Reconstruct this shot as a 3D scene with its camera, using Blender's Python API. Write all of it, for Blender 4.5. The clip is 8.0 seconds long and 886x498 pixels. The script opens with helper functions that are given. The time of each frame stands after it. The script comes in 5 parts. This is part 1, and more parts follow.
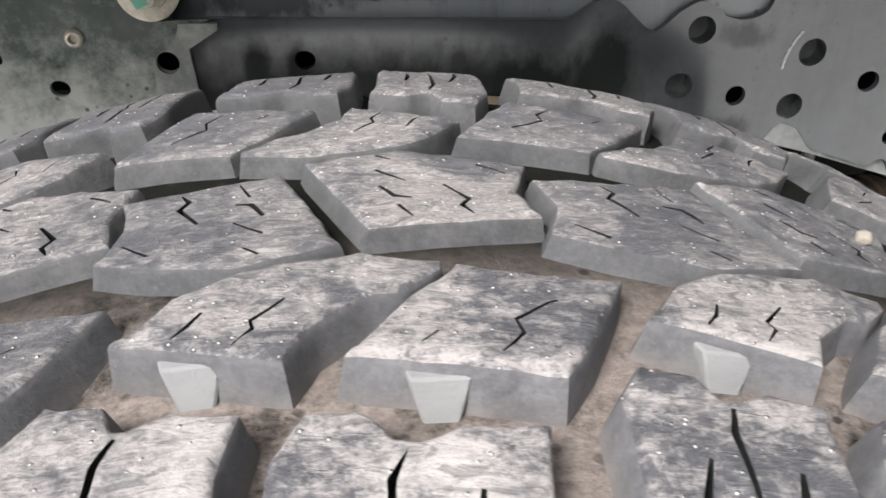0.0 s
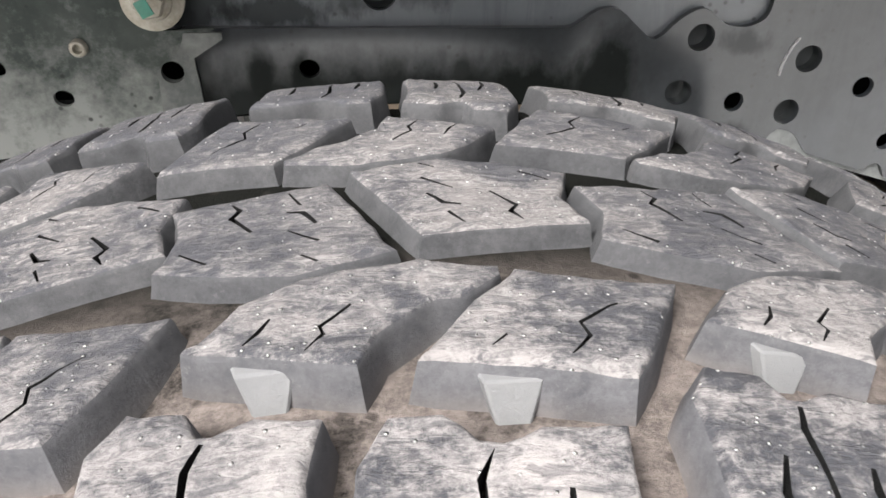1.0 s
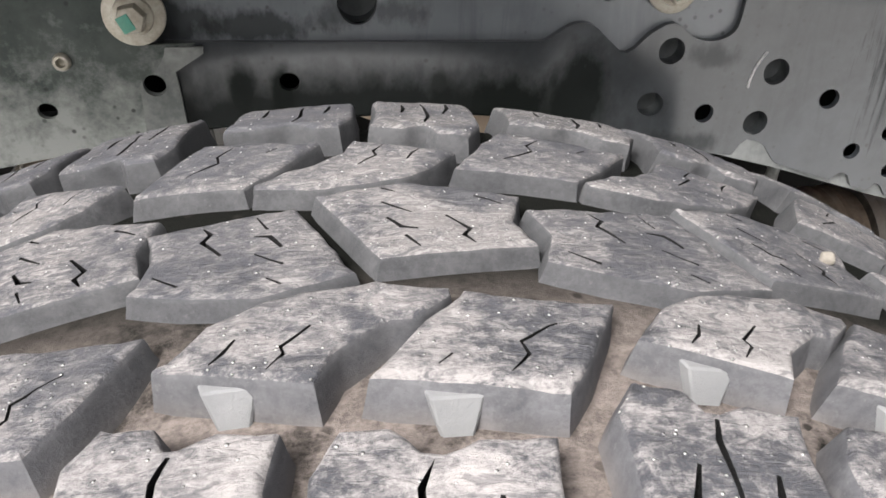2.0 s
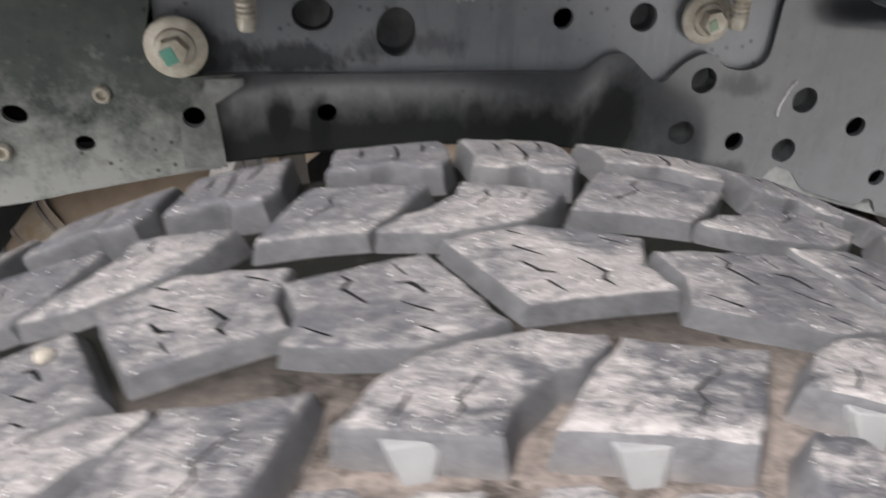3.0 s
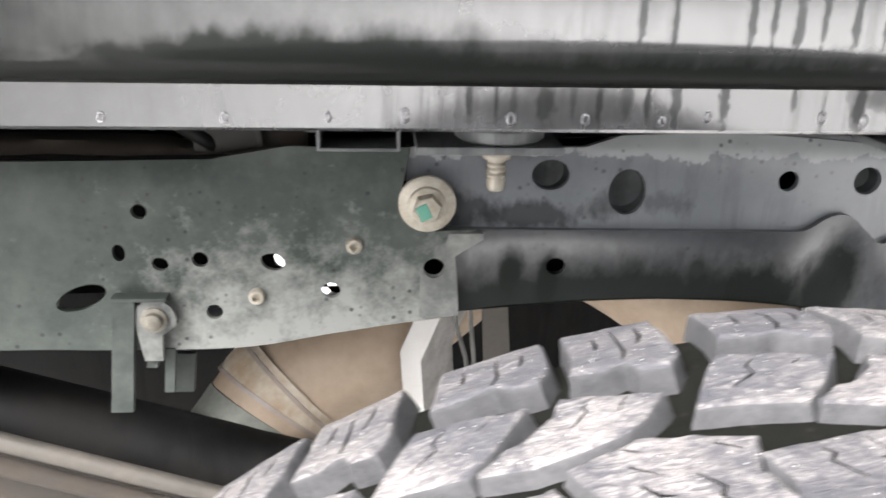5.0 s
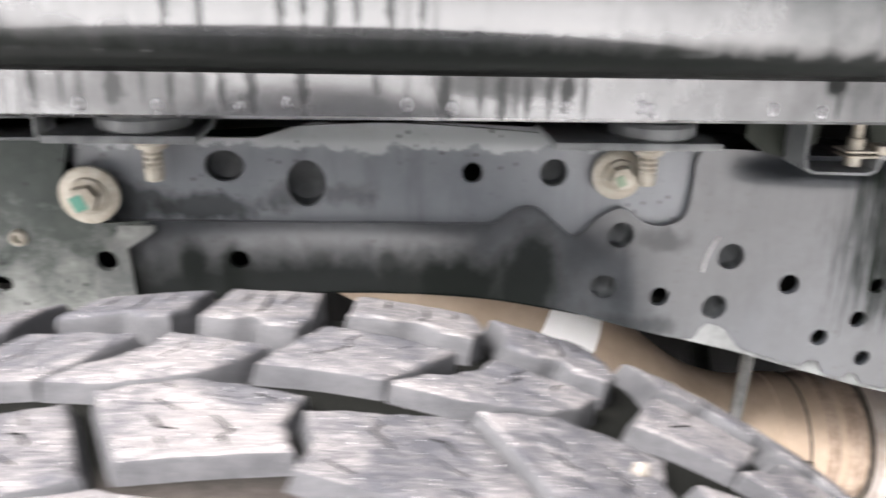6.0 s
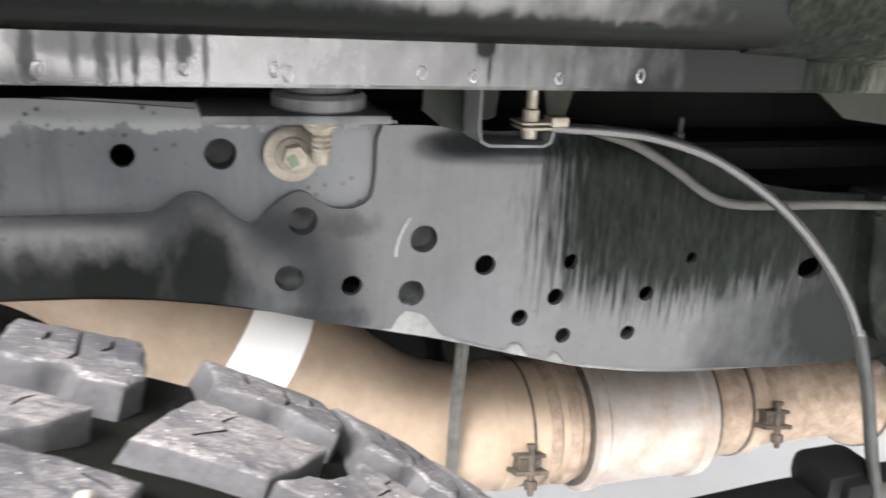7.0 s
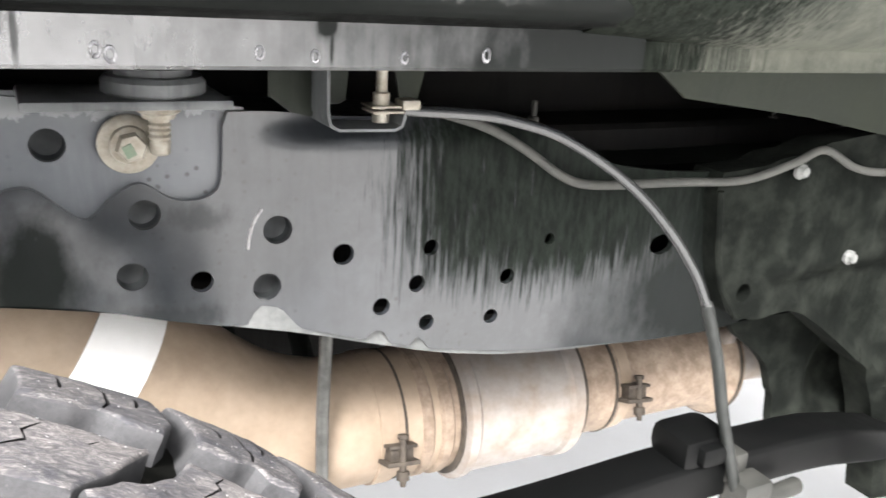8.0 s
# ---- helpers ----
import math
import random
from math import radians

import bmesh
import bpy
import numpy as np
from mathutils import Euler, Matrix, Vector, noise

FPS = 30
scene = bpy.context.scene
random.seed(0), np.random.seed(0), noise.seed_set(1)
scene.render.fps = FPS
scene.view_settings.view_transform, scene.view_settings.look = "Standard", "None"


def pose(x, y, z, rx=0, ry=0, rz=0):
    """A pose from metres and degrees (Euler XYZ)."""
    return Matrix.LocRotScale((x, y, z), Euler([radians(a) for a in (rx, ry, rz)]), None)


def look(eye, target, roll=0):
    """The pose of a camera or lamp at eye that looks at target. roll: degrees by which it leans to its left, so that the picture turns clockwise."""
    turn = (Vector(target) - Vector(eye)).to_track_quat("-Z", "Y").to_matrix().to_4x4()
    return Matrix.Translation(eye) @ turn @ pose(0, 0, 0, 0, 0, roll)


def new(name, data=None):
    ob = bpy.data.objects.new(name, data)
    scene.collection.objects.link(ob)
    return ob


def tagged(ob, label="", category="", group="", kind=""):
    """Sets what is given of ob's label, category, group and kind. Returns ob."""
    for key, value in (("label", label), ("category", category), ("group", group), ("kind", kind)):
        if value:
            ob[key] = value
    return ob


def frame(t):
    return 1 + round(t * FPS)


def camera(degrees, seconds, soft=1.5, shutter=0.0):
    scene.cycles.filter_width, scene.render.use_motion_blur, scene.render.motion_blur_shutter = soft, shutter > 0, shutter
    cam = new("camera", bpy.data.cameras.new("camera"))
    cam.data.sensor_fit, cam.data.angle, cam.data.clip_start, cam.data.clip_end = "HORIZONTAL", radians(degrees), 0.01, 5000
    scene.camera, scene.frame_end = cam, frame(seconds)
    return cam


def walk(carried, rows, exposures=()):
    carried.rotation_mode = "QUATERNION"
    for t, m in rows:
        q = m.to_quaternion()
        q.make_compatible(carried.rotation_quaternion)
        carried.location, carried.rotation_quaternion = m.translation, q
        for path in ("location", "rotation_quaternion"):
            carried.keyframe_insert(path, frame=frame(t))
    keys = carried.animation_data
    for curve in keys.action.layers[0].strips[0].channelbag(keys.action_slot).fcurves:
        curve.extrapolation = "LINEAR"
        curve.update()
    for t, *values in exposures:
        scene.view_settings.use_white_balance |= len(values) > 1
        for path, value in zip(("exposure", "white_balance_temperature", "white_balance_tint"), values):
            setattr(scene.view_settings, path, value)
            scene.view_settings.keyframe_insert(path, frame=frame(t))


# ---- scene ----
cam = camera(56.3, 8.0, 1.6, 0.5)
PATH = [
    (0, (0.01, 0.1, 0.981), (0.203, 1.796, -0.061), 1.3),
    (0.5, (-0.003, 0.105, 0.978), (0.211, 1.805, -0.053), 1.3),
    (1, (-0.008, 0.099, 0.982), (0.228, 1.799, -0.044), 1.5),
    (2.3, (0.0, 0.087, 0.996), (0.272, 1.787, -0.022), 1.9),
    (2.5, (-0.008, 0.092, 0.994), (0.271, 1.795, -0.017), 1.9),
    (3, (-0.045, 0.098, 0.999), (0.265, 1.816, 0.023), 2.1),
    (3.5, (-0.128, 0.105, 1.008), (0.202, 1.891, 0.172), 2.2),
    (4, (-0.187, 0.096, 1.0), (0.141, 1.935, 0.287), 2.0),
    (4.2, (-0.203, 0.1, 0.993), (0.079, 1.957, 0.307), 1.6),
    (5.3, (-0.105, 0.098, 1.015), (0.01, 1.98, 0.346), 1.2),
    (5.5, (-0.043, 0.089, 1.01), (0.067, 1.972, 0.346), 1.1),
    (6, (0.078, 0.088, 1.003), (0.247, 1.968, 0.344), 1.5),
    (6.5, (0.146, 0.104, 0.99), (0.583, 1.947, 0.349), 2.8),
    (7, (0.18, 0.123, 0.975), (0.822, 1.909, 0.345), 3.3),
    (7.5, (0.198, 0.131, 0.967), (0.99, 1.858, 0.342), 3.5),
    (8, (0.198, 0.127, 0.966), (1.113, 1.793, 0.342), 3.7),
]
walk(cam, [(t, look(eye, target, roll)) for t, eye, target, roll in PATH],
     [(0, 1.12, 6500, 10), (2.5, 1.12, 6500, 11), (3.0, 1.05, 6500, 12), (3.6, 1.64, 6500, 11), (4.2, 1.87, 6500, 11), (5.5, 2.02, 6450, 13), (6.2, 2.03, 6450, 14), (7, 2.02, 6500, 12), (8, 2.06, 6480, 11)])

# ---- light ----
world = bpy.data.worlds.new("sky")
scene.world = world
world.use_nodes = True
wn, wl = world.node_tree.nodes, world.node_tree.links
sky = wn.new("ShaderNodeTexSky")
sky.sky_type = "NISHITA"
sky.sun_disc = False
sky.sun_elevation, sky.sun_rotation = radians(47.5), radians(223)
sky.dust_density, sky.air_density = 6.0, 1.0
grey = wn.new("ShaderNodeHueSaturation")
grey.inputs["Saturation"].default_value = 0.12
wl.new(sky.outputs[0], grey.inputs["Color"])
wl.new(grey.outputs[0], wn["Background"].inputs["Color"])
wn["Background"].inputs["Strength"].default_value = 0.1
sun = new("sun", bpy.data.lights.new("sun", "SUN"))
sun.data.energy, sun.data.angle, sun.data.color = 3.0, radians(20), (1.0, 0.98, 0.955)
sun.matrix_world = look((-3.0, -3.2, 4.8), (0, 0, 0))


# ---- materials ----
def nodes_of(name):
    mat = bpy.data.materials.new(name)
    mat.use_nodes = True
    nt = mat.node_tree
    return mat, nt.nodes, nt.links, nt.nodes["Principled BSDF"]


def noise_tex(n, l, scale, detail=6.0, rough=0.6, stretch=(1, 1, 1), seed=(0, 0, 0)):
    co = n.new("ShaderNodeTexCoord")
    mp = n.new("ShaderNodeMapping")
    mp.inputs["Scale"].default_value = stretch
    mp.inputs["Location"].default_value = seed
    l.new(co.outputs["Object"], mp.inputs["Vector"])
    tex = n.new("ShaderNodeTexNoise")
    tex.inputs["Scale"].default_value = scale
    tex.inputs["Detail"].default_value = detail
    tex.inputs["Roughness"].default_value = rough
    l.new(mp.outputs[0], tex.inputs["Vector"])
    return tex, mp


def ramp(n, l, src, stops):
    r = n.new("ShaderNodeValToRGB")
    els = r.color_ramp.elements
    while len(els) < len(stops):
        els.new(0.5)
    for e, (p, c) in zip(els, stops):
        e.position = p
        e.color = (c, c, c, 1) if not isinstance(c, tuple) else (*c, 1)
    l.new(src, r.inputs["Fac"])
    return r.outputs["Color"]


def mix(n, l, fac, a, b, kind="MIX"):
    m = n.new("ShaderNodeMix")
    m.data_type, m.blend_type = "RGBA", kind
    for key, v in ((0, fac), (6, a), (7, b)):
        if isinstance(v, (int, float)):
            m.inputs[key].default_value = v if key == 0 else (v, v, v, 1)
        elif isinstance(v, tuple):
            m.inputs[key].default_value = (*v, 1)
        else:
            l.new(v, m.inputs[key])
    return m.outputs[2]


def bump(n, l, bsdf, src, strength, dist):
    b = n.new("ShaderNodeBump")
    b.inputs["Strength"].default_value, b.inputs["Distance"].default_value = strength, dist
    l.new(src, b.inputs["Height"])
    l.new(b.outputs[0], bsdf.inputs["Normal"])


def where(n, l, axis, lo, hi):
    """0 below lo, 1 above hi, along one axis of the place."""
    co = n.new("ShaderNodeTexCoord")
    sep = n.new("ShaderNodeSeparateXYZ")
    l.new(co.outputs["Object"], sep.inputs[0])
    m = n.new("ShaderNodeMapRange")
    m.interpolation_type = "SMOOTHSTEP"
    m.inputs["From Min"].default_value, m.inputs["From Max"].default_value = lo, hi
    l.new(sep.outputs[axis], m.inputs["Value"])
    return m.outputs[0]


def product(n, l, *fields):
    out = fields[0]
    for f in fields[1:]:
        m = n.new("ShaderNodeMath")
        m.operation = "MULTIPLY"
        l.new(out, m.inputs[0])
        l.new(f, m.inputs[1])
        out = m.outputs[0]
    return out


def flip(n, l, f):
    m = n.new("ShaderNodeMath")
    m.operation = "SUBTRACT"
    m.inputs[0].default_value = 1.0
    l.new(f, m.inputs[1])
    return m.outputs[0]


def painted(name, base, dust, amount, rough=(0.28, 0.6), streak=0.5, coat=0.0, scale=9.0, film=None, band=None, relief=0.12, gloss=0.5, run=34, stains_and_shade=(), low=None, fade=0.05, specks=0.0, coat_ior=1.5, coat_rough=0.1, reach=(0.42, 0.56)):
    """Chassis paint with two scales of dust, vertical run marks and faint orange peel.
    film: a dull dried film that ends in drips (x from, x to, z above which it lies, colour).
    band: a lighter ragged band above a height (z, colour).
    Dark marks are (x, z, half width, half height, raggedness, strength): oil, drips and painted reflections; low: pale
    dust below a height (z, colour)."""
    mat, n, l, b = nodes_of(name)
    big, _ = noise_tex(n, l, scale, 8, 0.62)
    fine, _ = noise_tex(n, l, 150, 6, 0.65)
    runs, _ = noise_tex(n, l, run, 5, 0.6, (2.2, 1, 0.22 * 34 / run), (3, 0, 1))
    runs.inputs["Distortion"].default_value = 0.5
    f1 = ramp(n, l, big.outputs[0], [(0.52 - 0.2 * amount, 0.0), (0.74, 1.0)])
    f2 = ramp(n, l, fine.outputs[0], [(0.48, 0.0), (0.72, 1.0)])
    patch, _ = noise_tex(n, l, 7, 3, 0.5, (1, 1, 0.5), (9, 2, 4))
    f3 = product(n, l, ramp(n, l, runs.outputs[0], [(0.48, 0.0), (0.6, 1.0)]), ramp(n, l, patch.outputs[0], [(reach[0], 0.0), (reach[1], 1.0)]))
    dull = mix(n, l, streak, 0.0, f3)
    col = mix(n, l, f1, base, dust)
    col = mix(n, l, mix(n, l, 0.4 * amount, 0.0, f2), col, dust)
    col = mix(n, l, mix(n, l, streak, 0.0, f3), col, tuple(c * 0.3 for c in base))
    r = mix(n, l, f1, rough[0], rough[1])
    r = mix(n, l, mix(n, l, streak * 0.7, 0.0, f3), r, 0.8)
    if film:
        x0, x1, z0, tone = film
        drip, _ = noise_tex(n, l, 105, 5, 0.68, (2.3, 1, 0.15), (7, 0, 0))
        mask = product(n, l, where(n, l, 0, x0 - 0.06, x0 + 0.12), flip(n, l, where(n, l, 0, x1 - fade, x1)), where(n, l, 2, z0 - 0.05, z0 + 0.07))
        cloud, _ = noise_tex(n, l, 9, 4, 0.6, (1, 1, 0.8), (4, 1, 0))
        total = mask
        for rough_edge, amount_e in ((drip, 1.5), (cloud, 0.5)):
            add = n.new("ShaderNodeMath")
            add.operation = "MULTIPLY_ADD"
            l.new(rough_edge.outputs[0], add.inputs[0])
            add.inputs[1].default_value, add.inputs[2].default_value = amount_e, -0.5 * amount_e
            both = n.new("ShaderNodeMath")
            l.new(total, both.inputs[0])
            l.new(add.outputs[0], both.inputs[1])
            total = both.outputs[0]
        mask = ramp(n, l, total, [(0.4, 0.0), (0.82, 0.97)])
        trail, _ = noise_tex(n, l, 120, 6, 0.75, (1.3, 1, 0.3), (1, 0, 3))
        tone = mix(n, l, ramp(n, l, trail.outputs[0], [(0.4, 0.0), (0.62, 1.0)]), tuple(c * 0.4 for c in tone), tuple(c * 1.5 for c in tone))
        col = mix(n, l, mask, col, tone)
        r = mix(n, l, mask, r, 0.72)
        top = n.new("ShaderNodeMath")
        top.operation = "MAXIMUM"
        l.new(mask, top.inputs[0])
        l.new(dull, top.inputs[1])
        dull = top.outputs[0]
    for sx, sz, rx, rz, rag, amount_s in stains_and_shade:
        blot, _ = noise_tex(n, l, 60 if rx > 0.008 else 180, 5, 0.62, (1.2, 1, 0.65) if rx < 1 else (1.6, 1, 0.3), (sx * 9, 0, 2))
        co = n.new("ShaderNodeTexCoord")
        mp = n.new("ShaderNodeMapping")
        mp.vector_type = "POINT"
        mp.inputs["Scale"].default_value = (1 / rx, 0, 1 / rz)
        mp.inputs["Location"].default_value = (-sx / rx, 0, -sz / rz)
        l.new(co.outputs["Object"], mp.inputs["Vector"])
        away = n.new("ShaderNodeVectorMath")
        away.operation = "LENGTH"
        l.new(mp.outputs[0], away.inputs[0])
        near = flip(n, l, away.outputs["Value"])
        ragged = n.new("ShaderNodeMath")
        ragged.operation = "MULTIPLY_ADD"
        l.new(blot.outputs[0], ragged.inputs[0])
        ragged.inputs[1].default_value, ragged.inputs[2].default_value = 2 * rag, -rag
        both = n.new("ShaderNodeMath")
        l.new(near, both.inputs[0])
        l.new(ragged.outputs[0], both.inputs[1])
        mask = ramp(n, l, both.outputs[0], [(0.0, 0.0), (0.5 if rx < 1 else 0.45, amount_s)])
        col = mix(n, l, mask, col, (0.006, 0.0075, 0.0065))
        r = mix(n, l, mask, r, 0.7)
        top = n.new("ShaderNodeMath")
        top.operation = "MAXIMUM"
        l.new(mask, top.inputs[0])
        l.new(dull, top.inputs[1])
        dull = top.outputs[0]
    if low:
        z0, tone = low
        rag, _ = noise_tex(n, l, 38, 8, 0.72, (1, 1, 1), (2, 5, 0))
        lift = n.new("ShaderNodeMath")
        lift.operation = "MULTIPLY_ADD"
        l.new(rag.outputs[0], lift.inputs[0])
        lift.inputs[1].default_value, lift.inputs[2].default_value = 2.4, -1.2
        both = n.new("ShaderNodeMath")
        l.new(product(n, l, flip(n, l, where(n, l, 2, z0 - 0.08, z0 + 0.08)), where(n, l, 0, -0.42, -0.3)), both.inputs[0])
        l.new(lift.outputs[0], both.inputs[1])
        mask = ramp(n, l, both.outputs[0], [(0.3, 0.0), (1.0, 0.9)])
        col = mix(n, l, mask, col, tone)
    if band:
        z0, tone = band
        rag, _ = noise_tex(n, l, 42, 7, 0.7, (1, 1, 0.6), (1, 5, 0))
        lift = n.new("ShaderNodeMath")
        lift.operation = "MULTIPLY_ADD"
        l.new(rag.outputs[0], lift.inputs[0])
        lift.inputs[1].default_value, lift.inputs[2].default_value = 1.6, -0.8
        both = n.new("ShaderNodeMath")
        l.new(where(n, l, 2, z0 - 0.02, z0 + 0.02), both.inputs[0])
        l.new(lift.outputs[0], both.inputs[1])
        mask = ramp(n, l, both.outputs[0], [(0.47, 0.0), (0.53, 1.0)])
        col = mix(n, l, mask, col, tone)
        r = mix(n, l, mask, r, 0.7)
    if specks:
        spat = n.new("ShaderNodeTexVoronoi")
        spat.inputs["Scale"].default_value = 150
        co = n.new("ShaderNodeTexCoord")
        l.new(co.outputs["Object"], spat.inputs["Vector"])
        pick = n.new("ShaderNodeSeparateColor")
        l.new(spat.outputs["Color"], pick.inputs[0])
        reach, _ = noise_tex(n, l, 16, 3, 0.5, (1, 1, 1), (5, 5, 5))
        dots = product(n, l, ramp(n, l, spat.outputs["Distance"], [(0.16, 1.0), (0.34, 0.0)]), ramp(n, l, pick.outputs[0], [(0.72, 0.0), (0.8, specks)]), ramp(n, l, reach.outputs[0], [(0.42, 0.0), (0.55, 1.0)]))
        col = mix(n, l, dots, col, (0.008, 0.009, 0.008))
    l.new(col, b.inputs["Base Color"])
    l.new(r, b.inputs["Roughness"])
    clear = flip(n, l, product(n, l, dull, where(n, l, 0, -90, -80)))
    level = n.new("ShaderNodeMath")
    level.operation = "MULTIPLY"
    level.inputs[1].default_value = coat
    l.new(clear, level.inputs[0])
    l.new(level.outputs[0], b.inputs["Coat Weight"])
    l.new(mix(n, l, dull, gloss, gloss * 0.15), b.inputs["Specular IOR Level"])
    b.inputs["Coat Roughness"].default_value = coat_rough
    b.inputs["Coat IOR"].default_value = coat_ior
    bump(n, l, b, mix(n, l, 0.5, big.outputs[0], fine.outputs[0]), relief, 0.002)
    return mat


def metal(name, base, tint, rough=0.35, metallic=0.9, scale=40.0):
    mat, n, l, b = nodes_of(name)
    t, _ = noise_tex(n, l, scale, 6, 0.65)
    g, _ = noise_tex(n, l, scale * 6, 4, 0.6)
    f = ramp(n, l, t.outputs[0], [(0.38, 0.0), (0.68, 1.0)])
    col = mix(n, l, f, base, tint)
    col = mix(n, l, 0.18, col, g.outputs[0], "OVERLAY")
    l.new(col, b.inputs["Base Color"])
    b.inputs["Metallic"].default_value = metallic
    l.new(mix(n, l, f, rough, min(rough + 0.25, 1.0)), b.inputs["Roughness"])
    bump(n, l, b, g.outputs[0], 0.15, 0.001)
    return mat


def rubber(name, dark, dusty, low, high, sparkle, flecks=False, foot=None):
    """Worn tread rubber with dried dust, scratches and bright grit."""
    mat, n, l, b = nodes_of(name)
    info = n.new("ShaderNodeObjectInfo")
    big, mp = noise_tex(n, l, 30, 8, 0.7)
    l.new(info.outputs["Random"], mp.inputs["Location"])
    fine, mp2 = noise_tex(n, l, 300, 8, 0.8)
    l.new(info.outputs["Random"], mp2.inputs["Location"])
    scratch, mp3 = noise_tex(n, l, 110, 8, 0.78, (0.7, 1.2, 1))
    l.new(info.outputs["Random"], mp3.inputs["Location"])
    f1 = ramp(n, l, big.outputs[0], [(low, 0.0), (high, 1.0)])
    f2 = ramp(n, l, fine.outputs[0], [(0.44, 0.0), (0.56, 1.0)])
    f3 = ramp(n, l, scratch.outputs[0], [(0.42, 0.0), (0.56, 1.0)])
    cover = mix(n, l, 0.66 if sparkle else 0.5, f1, mix(n, l, 0.5, f2, f3))
    shift = n.new("ShaderNodeMath")
    shift.operation = "MULTIPLY_ADD"
    l.new(info.outputs["Random"], shift.inputs[0])
    shift.inputs[1].default_value, shift.inputs[2].default_value = 0.35, 0.7
    cover = mix(n, l, 1.0, cover, shift.outputs[0], "MULTIPLY")
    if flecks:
        # Dust ends at mid tread; beyond it groove shade is painted near-black.
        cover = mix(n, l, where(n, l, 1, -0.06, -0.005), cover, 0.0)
    if sparkle:
        soft, mp4 = noise_tex(n, l, 24, 4, 0.5)
        soft.inputs["Distortion"].default_value = 0.6
        l.new(info.outputs["Random"], mp4.inputs["Location"])
        cover = mix(n, l, 0.5, ramp(n, l, soft.outputs[0], [(0.36, 0.0), (0.66, 1.0)]), mix(n, l, 0.5, f2, f3))
        cover = ramp(n, l, mix(n, l, 1.0, cover, shift.outputs[0], "MULTIPLY"), [(0.24, 0.0), (0.74, 1.0)])
        # Brightness painted across the tread: lighter near shoulder, darker far one.
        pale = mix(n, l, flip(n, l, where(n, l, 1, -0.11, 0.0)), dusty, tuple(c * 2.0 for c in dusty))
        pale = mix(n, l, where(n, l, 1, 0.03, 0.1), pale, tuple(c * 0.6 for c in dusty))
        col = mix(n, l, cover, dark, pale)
        curl, mp5 = noise_tex(n, l, 210, 3, 0.6, (0.5, 1.4, 1))
        curl.inputs["Distortion"].default_value = 1.2
        l.new(info.outputs["Random"], mp5.inputs["Location"])
        lines = ramp(n, l, curl.outputs[0], [(0.45, 0.0), (0.485, 1.0), (0.51, 0.0), (0.58, 0.0), (0.62, 1.0)])
        col = mix(n, l, product(n, l, lines, ramp(n, l, cover, [(0.1, 0.12), (0.7, 0.55)])), col, (0.37, 0.35, 0.34))
        col = mix(n, l, ramp(n, l, curl.outputs[0], [(0.36, 0.5), (0.43, 0.0)]), col, dark)
    else:
        if foot:
            cover = ramp(n, l, cover, [(0.0, 0.15), (0.8, 0.95)])
        col = mix(n, l, cover, dark, dusty)
    if foot:
        grain, mp5 = noise_tex(n, l, 520, 5, 0.7)
        l.new(info.outputs["Random"], mp5.inputs["Location"])
        col = mix(n, l, ramp(n, l, grain.outputs[0], [(0.6, 0.0), (0.7, 0.2)]), col, (0.2, 0.19, 0.182))
        col = mix(n, l, ramp(n, l, grain.outputs[0], [(0.3, 0.25), (0.4, 0.0)]), col, dark)
        # Light painted in: walls towards the near shoulder are multiplied brighter.
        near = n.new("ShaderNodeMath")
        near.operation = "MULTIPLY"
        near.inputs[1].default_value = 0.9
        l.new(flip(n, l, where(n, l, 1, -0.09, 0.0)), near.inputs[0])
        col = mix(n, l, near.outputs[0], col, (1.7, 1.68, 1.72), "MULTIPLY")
        co = n.new("ShaderNodeTexCoord")
        flat = n.new("ShaderNodeVectorMath")
        flat.operation = "MULTIPLY"
        flat.inputs[1].default_value = (1, 0, 1)
        l.new(co.outputs["Object"], flat.inputs[0])
        size = n.new("ShaderNodeVectorMath")
        size.operation = "LENGTH"
        l.new(flat.outputs[0], size.inputs[0])
        m = n.new("ShaderNodeMapRange")
        m.interpolation_type = "SMOOTHSTEP"
        m.inputs["From Min"].default_value, m.inputs["From Max"].default_value = 0.431, 0.420
        l.new(size.outputs["Value"], m.inputs["Value"])
        mud = product(n, l, m.outputs[0], ramp(n, l, big.outputs[0], [(0.35, 0.15), (0.62, 0.95)]))
        col = mix(n, l, product(n, l, mud, flip(n, l, where(n, l, 1, -0.07, 0.0))), col, foot)
    height = mix(n, l, 0.6, fine.outputs[0], curl.outputs[0] if sparkle else scratch.outputs[0])
    rough = mix(n, l, cover, 0.85 if flecks else 0.6, 0.9)
    if sparkle:
        vor = n.new("ShaderNodeTexVoronoi")
        vor.inputs["Scale"].default_value = 400
        l.new(mp2.outputs[0], vor.inputs["Vector"])
        spot = ramp(n, l, vor.outputs["Distance"], [(0.07, 1.0), (0.2, 0.0)])
        pick = n.new("ShaderNodeSeparateColor")
        l.new(vor.outputs["Color"], pick.inputs[0])
        few = ramp(n, l, pick.outputs[0], [(1.0 - sparkle, 0.0), (1.0 - sparkle * 0.8, 1.0)])
        spot = mix(n, l, 1.0, spot, few, "MULTIPLY")
        col = mix(n, l, spot, col, (0.85, 0.84, 0.82))
        rough = mix(n, l, spot, rough, 0.3)
        height = mix(n, l, 1.0, height, spot, "ADD")
